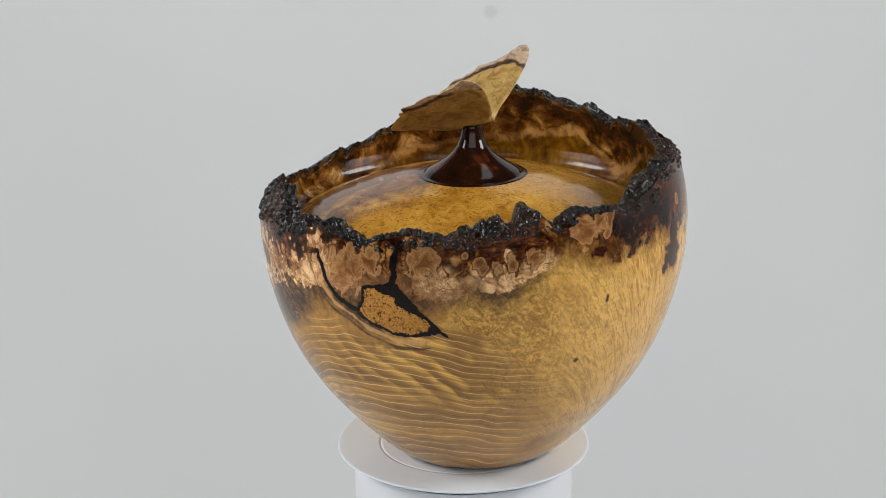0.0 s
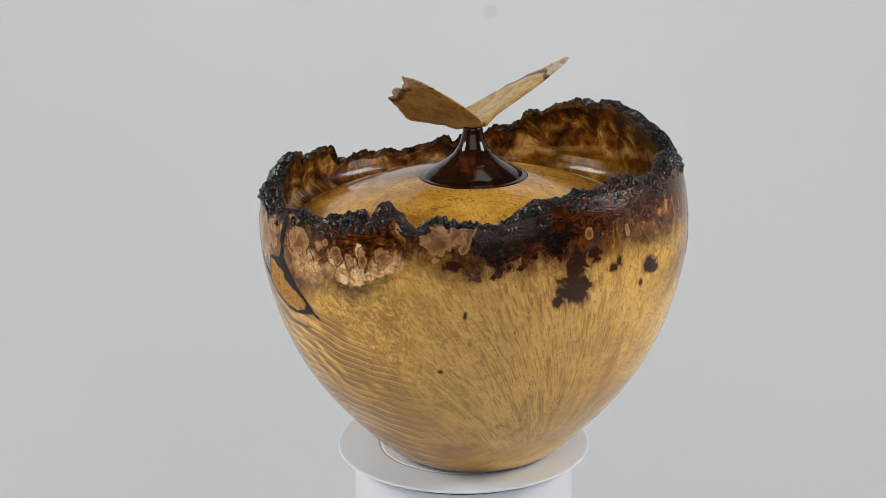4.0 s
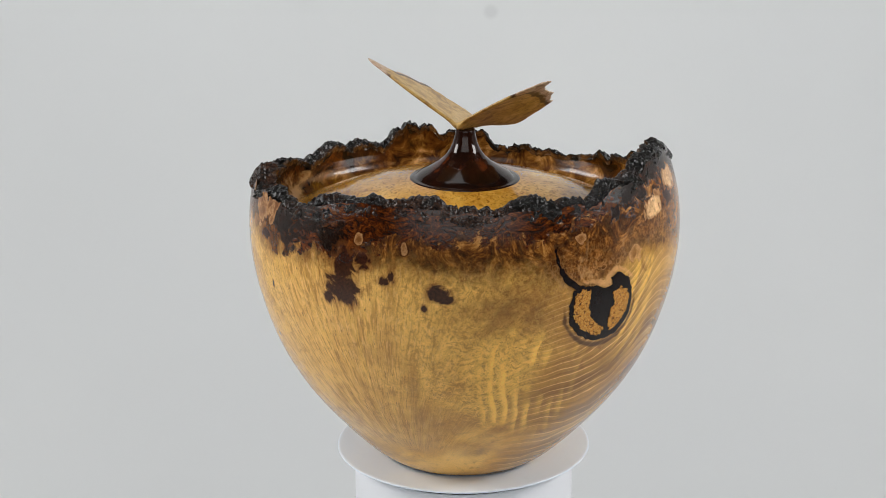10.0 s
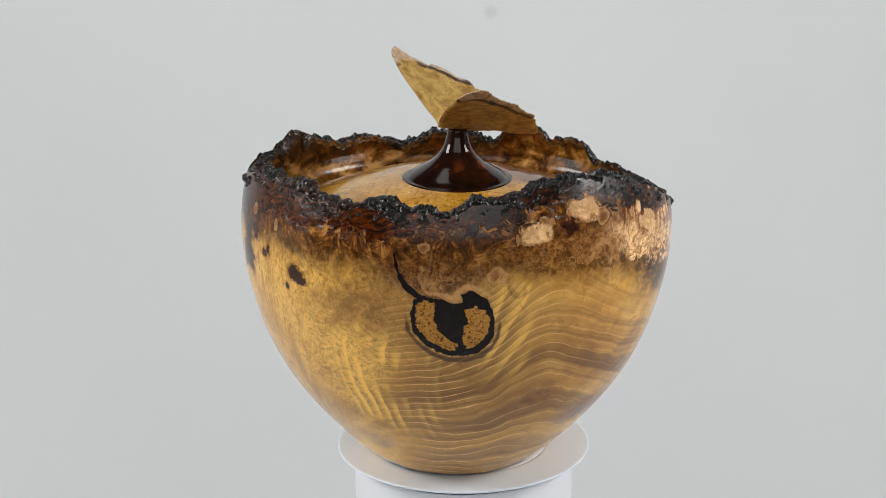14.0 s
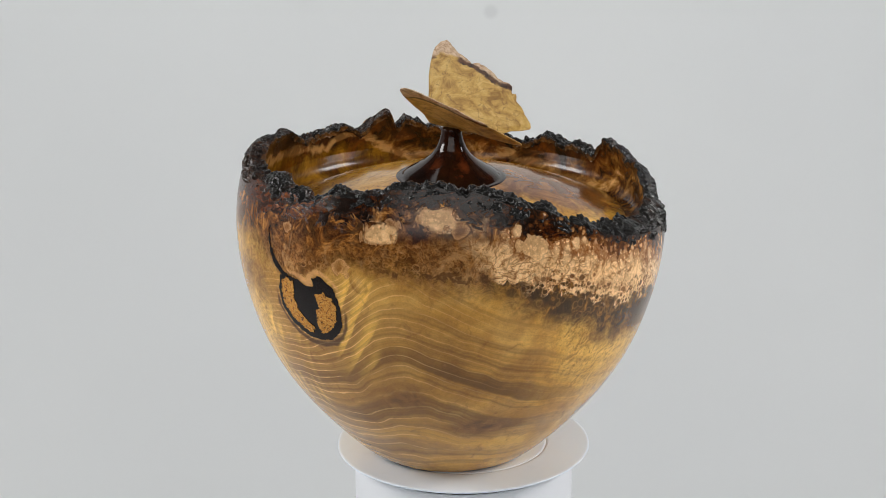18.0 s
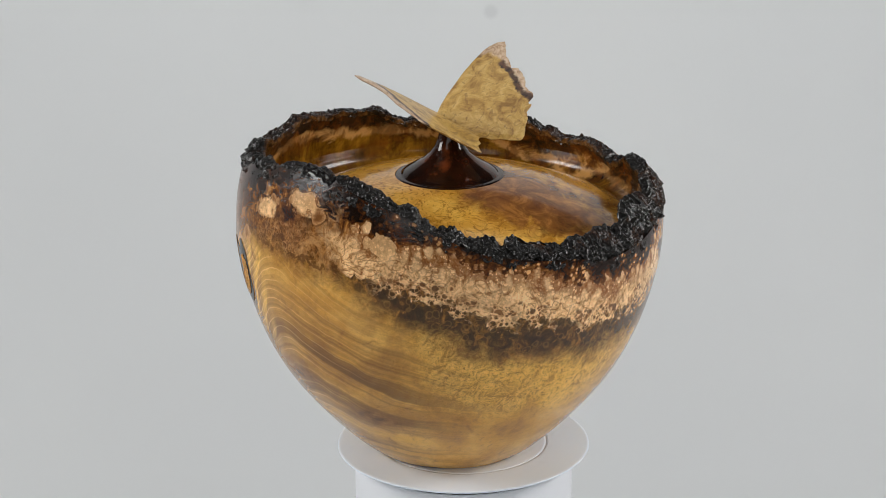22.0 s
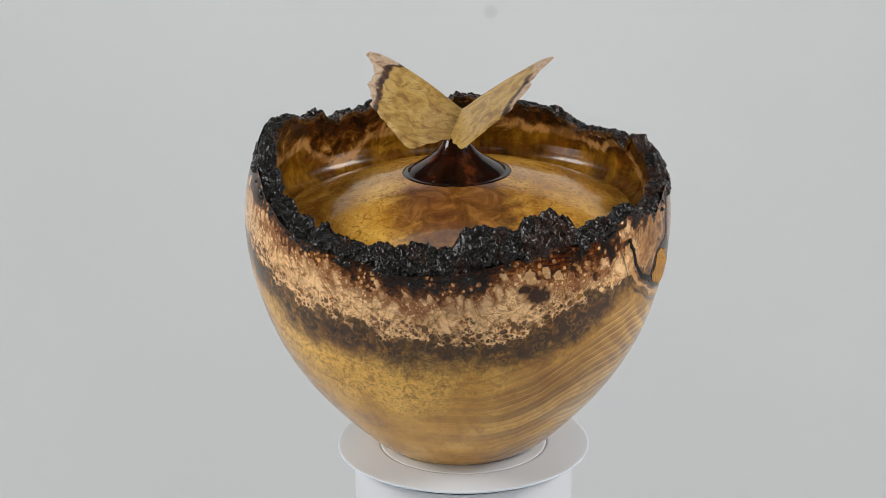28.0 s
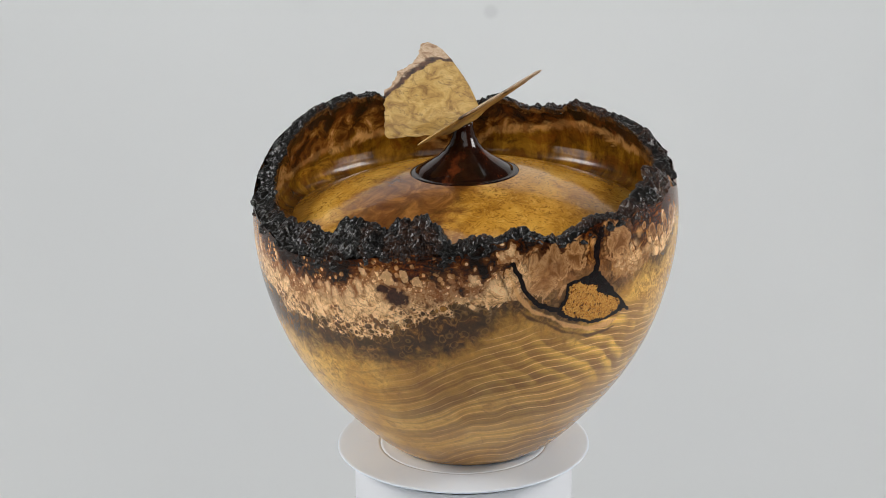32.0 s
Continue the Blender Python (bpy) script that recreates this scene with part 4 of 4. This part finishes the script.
    fields = dict(dark=z - mm(DARK_FOOT, d), sap=z - mm(SAP_FOOT, d), fringe=z - mm(FRINGE_FOOT, d), red=around(RED_SHOW, d), pale=pale, seam=smooth(22 - np.abs(bend - 76), 0, 8),
                  fan=np.clip(around(FAN_SHOW, d), 0, 1) * smooth(z, 0.012, 0.03), ring=np.clip(around(RING_SHOW, d), 0, 1) * below,
                  phase=count, painted_gleam=painted_gleam, hem=hem, burl=np.maximum(np.clip(around(BURL_SHOW, d), 0, 1) * smooth(z, 0.025, 0.070), over * 0.8 * (1 - np.clip(around(FAN_SHOW, d), 0, 1))), lobe=np.clip(around(LOBE_SHOW, d), 0, 1), brown=np.clip(around(BROWN_SHOW, d), 0, 1) * (0.35 + 0.65 * smooth(0.115 - z, 0, 0.06)), spot=spot, mark=mark, smoke=smoke, clouded=1 - 0.8 * smooth(45 - np.abs(bend + 360 * (bend < -20) - 158), 0, 20))
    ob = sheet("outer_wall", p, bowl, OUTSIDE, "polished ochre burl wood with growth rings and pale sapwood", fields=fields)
    vectors(ob, up)
    return ob


def vectors(ob, up):
    a = ob.data.attributes.new("upright", "FLOAT_VECTOR", "POINT")
    a.data.foreach_set("vector", up.astype(np.float32).ravel())


def inner_wall():
    deg = np.linspace(0, 360, 720, endpoint=False)
    top = crest(deg) - 0.0012
    seat = [(0.0, 0.012), (0.03, 0.013), (0.06, 0.035), (0.078, 0.075), (0.0835, 0.112), (0.0838, 0.1185), (0.0880, 0.1189), (0.0915, 0.1200), (0.0938, 0.1218), (0.0951, 0.1240), (0.0957, 0.1265)]
    low_r, low_z = np.array([s[0] for s in dense(seat, 0.003)]), np.array([s[1] for s in dense(seat, 0.003)])
    v = np.linspace(0, 1, 60)[1:, None]
    z_up = 0.1265 + v * np.maximum(top - 0.1265, 0.001)[None, :]
    r_up = np.minimum(WALL(z_up) - THICK, 0.0957 + (z_up - 0.1265) * 0.15)
    z = np.concatenate([np.repeat(low_z[:, None], 720, 1), z_up])
    r = np.concatenate([np.repeat(low_r[:, None], 720, 1), r_up])
    d = np.broadcast_to(deg, z.shape)
    fields = dict(low=mm(SAP_FOOT, d) + 0.012 - z, dark=z - rim_height(d) + 0.010 - 0.009 * np.clip(around(LEAN_IN, d), 0, 1))
    ob = sheet("inner_wall", polar(d, r, z), bowl, INSIDE, "glossy brown and amber inside wall", fields=fields)
    vectors(ob, polar(d, 0.1 + 0 * z, z * 0.15))
    return ob


def bark_rim():
    deg = np.linspace(0, 360, 2000, endpoint=False)
    top, n = crest(deg), 80
    foot = np.minimum(mm(BARK_FOOT, deg) + (fbm(polar(deg, 0.1, 0.0 * deg), 110, 4, 0.6, 31) - 0.5) * 0.0075, rim_height(deg) - 0.004)
    inside = top - 0.0032
    t = np.linspace(0, 1, n)[:, None]
    # up the outside, over the crest, down the inside
    s_out, s_in = np.clip(t / 0.55, 0, 1), np.clip((t - 0.72) / 0.28, 0, 1)
    lean_in = np.clip(around(LEAN_IN, deg), 0, 1)
    over = np.clip((t - 0.40 + 0.25 * lean_in) / (0.42 + 0.03 * lean_in), 0, 1)
    z = np.where(t < 0.65, foot + (top - foot) * np.sin(s_out * np.pi / 2) ** 1.2, top - (top - inside) * s_in ** 1.4)
    r = WALL(z) - 0.0014 + 0.0010 * smooth(t, 0.02, 0.14) - 0.0010 * smooth(t, 0.16, 0.45) - (THICK - 0.0006) * smooth(over, 0, 1)
    d = np.broadcast_to(deg, z.shape)
    base = polar(d, r, z)
    env = smooth(t, 0.0, 0.10) * (0.25 + 0.75 * smooth(0.85 - t, 0.0, 0.2)) * smooth(1 - t, 0, 0.05)
    rough = (lumps(base, 80, 23) - 0.6) * 0.0020 + (lumps(base, 170, 3) - 0.6) * 0.0022 + (lumps(base, 360, 9) - 0.6) * 0.0017 + (fbm(base, 260, 3, 0.5, 2) - 0.5) * 0.0028 + (lumps(base, 640, 14) - 0.6) * 0.0013
    lift = rough * env
    lean = np.where(t < 0.5, 1.0, -1.0) * np.clip(np.abs(t - 0.5) * 5, 0, 1)
    up = np.clip(1 - np.abs(t - 0.55) * 5, 0, 1)
    p = polar(d, r + lift * lean, z + lift * up + (fbm(base, 420, 3, 0.6, 8) - 0.5) * 0.0012 * env)
    return sheet("bark_rim", p, bowl, BARK, "rough black charred bark edge", fields=dict(inward=np.broadcast_to(smooth(t, 0.66, 0.86), z.shape), red=around(RED_SHOW, d) + 0.9 * np.exp(-((d - 202) / 6) ** 2) * smooth(0.5 - t, 0, 0.15)))


outer_wall(), inner_wall(), bark_rim()


def inlay(name, material, label, at, height, half_wide, half_tall, shape, proud):
    """A flush filling in the outside wall; shape(x, y) in millimetres from its middle is positive inside."""
    x = np.arange(-half_wide, half_wide, 0.2)
    y = np.arange(-half_tall, half_tall, 0.2)[:, None]
    xx, yy = np.broadcast_arrays(x, y)
    z = (height + yy) * 0.001
    d = at + np.degrees(xx * 0.001 / 0.104)
    p = polar(d, WALL(z) + proud, z)
    grain = (value_noise(p, 500, 4) - 0.5) * 1.1 + (value_noise(p, 1400, 6) - 0.5) * (1.4 if material is GOLD else 0.5)
    inside = (shape(xx, yy) + grain > 0).ravel()
    if material is GOLD:
        p = polar(d, WALL(z) + proud + (lumps(p, 1300, 5) - 0.6) * 0.0004, z)
    return sheet(name, p, bowl, material, label, ring=False, keep=inside)


inlay("resin_inlay", RESIN, "dark resin filling of a round knot", 42.1, 104, 30, 34, round_knot, 0.0002)
inlay("gold_inlay", GOLD, "crescent of gold grains", 42.1, 104, 20, 18, ring_gold_left, 0.0004)
inlay("gold_inlay", GOLD, "patch of gold grains", 42.1, 104, 20, 18, ring_gold_right, 0.0004)
inlay("resin_inlay", RESIN, "dark resin filling of a slanting crack", -113, 101, 42, 36, lens_resin, 0.0002)
inlay("gold_inlay", GOLD, "slanting patch of gold grains", -113, 101, 24, 20, lens_gold, 0.0004)

# ---- the lid with its finial and butterfly ----
lid = tagged(new("lid"), "domed burl wood lid with dark finial and wooden butterfly", "lid")


def dome():
    r = np.concatenate([[0.0], np.linspace(0.004, 0.0855, 60), [0.0862, 0.0862, 0.0855, 0.0]])
    z = np.concatenate([0.1425 - 2.77 * r[:61] ** 2, [0.1215, 0.1204, 0.1200, 0.1200]])
    deg = np.linspace(0, 360, 240, endpoint=False)
    p = polar(np.broadcast_to(deg, (len(r), 240)), np.repeat(r[:, None], 240, 1), np.repeat(z[:, None], 240, 1))
    stain = np.clip(1 - np.hypot((p[..., 0] + 0.046) / 1.25, p[..., 1] - 0.003) / 0.044, 0, 1)
    return sheet("dome", p, lid, LID, "glossy ochre burl wood dome", fields=dict(stain=stain))


dome()
FINIAL = [(0.0, .1385), (.0265, .1385), (.0271, .1390), (.0273, .1398), (.0269, .1405), (.0262, .1409), (.0243, .1410), (.0238, .1413), (.0234, .1420), (.0218, .1433), (.0180, .1455), (.0135, .1482), (.0100, .1512), (.0076, .1545), (.0060, .1582), (.0051, .1618), (.0047, .1644), (.0045, .1651), (.0, .1654)]
lathe("finial", dense(FINIAL, 0.0008), lid, EBONY, 96, "dark reddish-brown turned finial with a flared foot")

AXIS_TURN, AXIS_RISE = radians(-15), radians(13.7)
FORE = Vector((math.cos(AXIS_TURN) * math.cos(AXIS_RISE), math.sin(AXIS_TURN) * math.cos(AXIS_RISE), math.sin(AXIS_RISE)))
SIDE = Vector((-math.sin(AXIS_TURN), math.cos(AXIS_TURN), 0))
RISE = FORE.cross(SIDE)
HINGE = Vector((-0.0003, -0.001, 0.1664))
# each wing in millimetres, along the body and outwards: the outer edge, the inner edge, and where the brown margin begins
PLUS_OUT = [(-38.8, 16.4), (-38.3, 18.6), (-35.2, 22.7), (-31.4, 26.4), (-28.7, 30.2), (-25.9, 32.1), (-25.2, 34.9), (-24.1, 35.8), (-21.0, 37.4), (-20.8, 39.5), (-18.8, 41.9), (-15.9, 41.7), (-13.6, 42.5), (-10.0, 44.1), (-7.4, 45.9), (-5.4, 47.3), (-1.3, 46.7), (3.9, 46.6), (7.3, 47.8), (10.4, 49.5), (12.8, 51.9), (16.3, 54.4), (17.8, 54.7), (20.2, 53.3), (22.0, 49.3), (22.4, 45.0)]
PLUS_IN = [(-38.8, 15.899999999999999), (-38.3, 14.8), (-35.1, 12.3), (-30.5, 9.3), (-29.0, 5.9), (-24.6, 3.5), (-22.5, 0), (8.1, 0), (11.7, 8.2), (15.1, 15.9), (17.4, 22.8), (19.2, 29.3), (21.2, 36.6), (22.1, 43.0), (22.4, 44.6)]
PLUS_MARGIN = [(-26.2, 36.8), (-21.3, 36.8), (-16.9, 37.7), (-10.9, 38.1), (-2.3, 40.6), (2.5, 40.0), (10.4, 40.7), (15.8, 39.0), (18.6, 35.0), (23.0, 33.0)]
MINUS_OUT = [(-34.8, 12), (-34.1, 14.5), (-31, 18.2), (-29.4, 20.7), (-27.5, 23.8), (-25.2, 25.6), (-24.3, 26.8), (-24.1, 29), (-23.1, 30.8), (-21.2, 30.2), (-20.7, 32), (-20.4, 35), (-18.7, 36.8), (-15.7, 36.7), (-12.6, 37.9), (-9.2, 41), (-5, 43.6), (-0.9, 44.5), (2.2, 43.2), (3.4, 43.6), (5.4, 45.7), (8.5, 46.8), (11.7, 48.6), (15.3, 52.4), (18, 54.3), (20.4, 52), (22.1, 47.9), (22.5, 44)]
MINUS_IN = [(-34.8, 11), (-34.2, 10.3), (-30.1, 7.8), (-25.9, 5.9), (-22.9, 3.2), (-18.5, 2.1), (-15, 0), (12.6, 0), (15, 5.2), (17.1, 11.8), (18.7, 18.7), (20.7, 26.9), (21.9, 34.9), (22.4, 42), (22.5, 43.6)]
MINUS_MARGIN = [(-24, 31.5), (-18.9, 32.2), (-13.1, 33), (-8.1, 34.5), (-3.1, 37.4), (3.1, 40.2), (8.7, 40.8), (13.9, 41.5), (18.5, 41.4), (22.2, 37.6)]


def wing(sign, lift, shift, seed, outer, inner, edge, sag):
    ends = outer[0][0], outer[-1][0]
    k = np.linspace(0, 1, 190)
    s = (ends[0] + (ends[1] - ends[0]) * (k - np.sin(2 * np.pi * k) / (2 * np.pi) * 0.7))[:, None]
    out_w, in_w = (np.interp(s, *np.array(line).T) for line in (outer, inner))
    q = np.concatenate([s * 0.01, 0 * s, 0 * s + seed], 1)
    out_w = out_w + ((fbm(q, 90, 3, 0.6, seed) - 0.5) * 1.5)[:, None] * smooth(out_w - in_w, 1, 8)
    u = np.linspace(0, 1, 80)[None, :]
    w = in_w + (out_w - in_w) * u
    ss = np.broadcast_to(s, w.shape)
    border = np.minimum(np.minimum(out_w - w, np.where(in_w > 0.3, w - in_w, 9)), np.minimum(ss - ends[0], ends[1] - ss))
    thick = 0.22 + 0.55 * smooth(border, 0, 3.5)
    ripple = np.stack([ss * 0.001, w * 0.001, 0 * w + seed], -1)
    camber = 0.0012 * w * (27 - w) * 0.35 + (fbm(ripple, 90, 3, 0.5, seed + 4) - 0.5) * 0.5 * smooth(w, 22, 42) - sag * smooth(-ss, -14, 24) * smooth(w, 0, 16)
    margin = (w - np.interp(ss, *np.array(edge).T)) * 0.001
    order = [np.concatenate([x, y[:, ::-1]], 1) for x, y in ((ss, ss), (w, w), (camber + thick, camber - thick - 1.5 * (1 - smooth(w, 0, 9)) * (1 - smooth(np.abs(ss), 8, 16))))]
    out = SIDE * (sign * math.cos(lift)) + RISE * math.sin(lift)
    normal = FORE.cross(out) * sign
    p = np.array(HINGE) + (order[0][..., None] + shift) * 0.001 * np.array(FORE) + order[1][..., None] * 0.001 * np.array(out) + order[2][..., None] * 0.001 * np.array(normal)
    first, last = p[:1].mean(1, keepdims=True).repeat(p.shape[1], 1), p[-1:].mean(1, keepdims=True).repeat(p.shape[1], 1)
    p = np.concatenate([first, p, last])
    m2 = np.concatenate([margin, margin[:, ::-1]], 1)
    m2 = np.concatenate([m2[:1], m2, m2[-1:]])
    return sheet("wing", p, lid, WING, "thin ragged-edged burl wood butterfly wing", fields=dict(margin=m2))


wing(1, radians(27.8), 3.0, 3, PLUS_OUT, PLUS_IN, PLUS_MARGIN, 4.2)
wing(-1, radians(32.0), -2.5, 8, MINUS_OUT, MINUS_IN, MINUS_MARGIN, 0.6)


# ---- the turn of the table ----
def turn(t):
    return pose(0, 0, 0, 0, 0, -9.527 * t)


def motions():
    times = [float(t) for t in range(0, 33)]
    walk(platter, [(t, turn(t)) for t in times])
    walk(bowl, [(t, turn(t) @ TILT) for t in times])
    walk(lid, [(t, turn(t) @ TILT) for t in times])


motions()
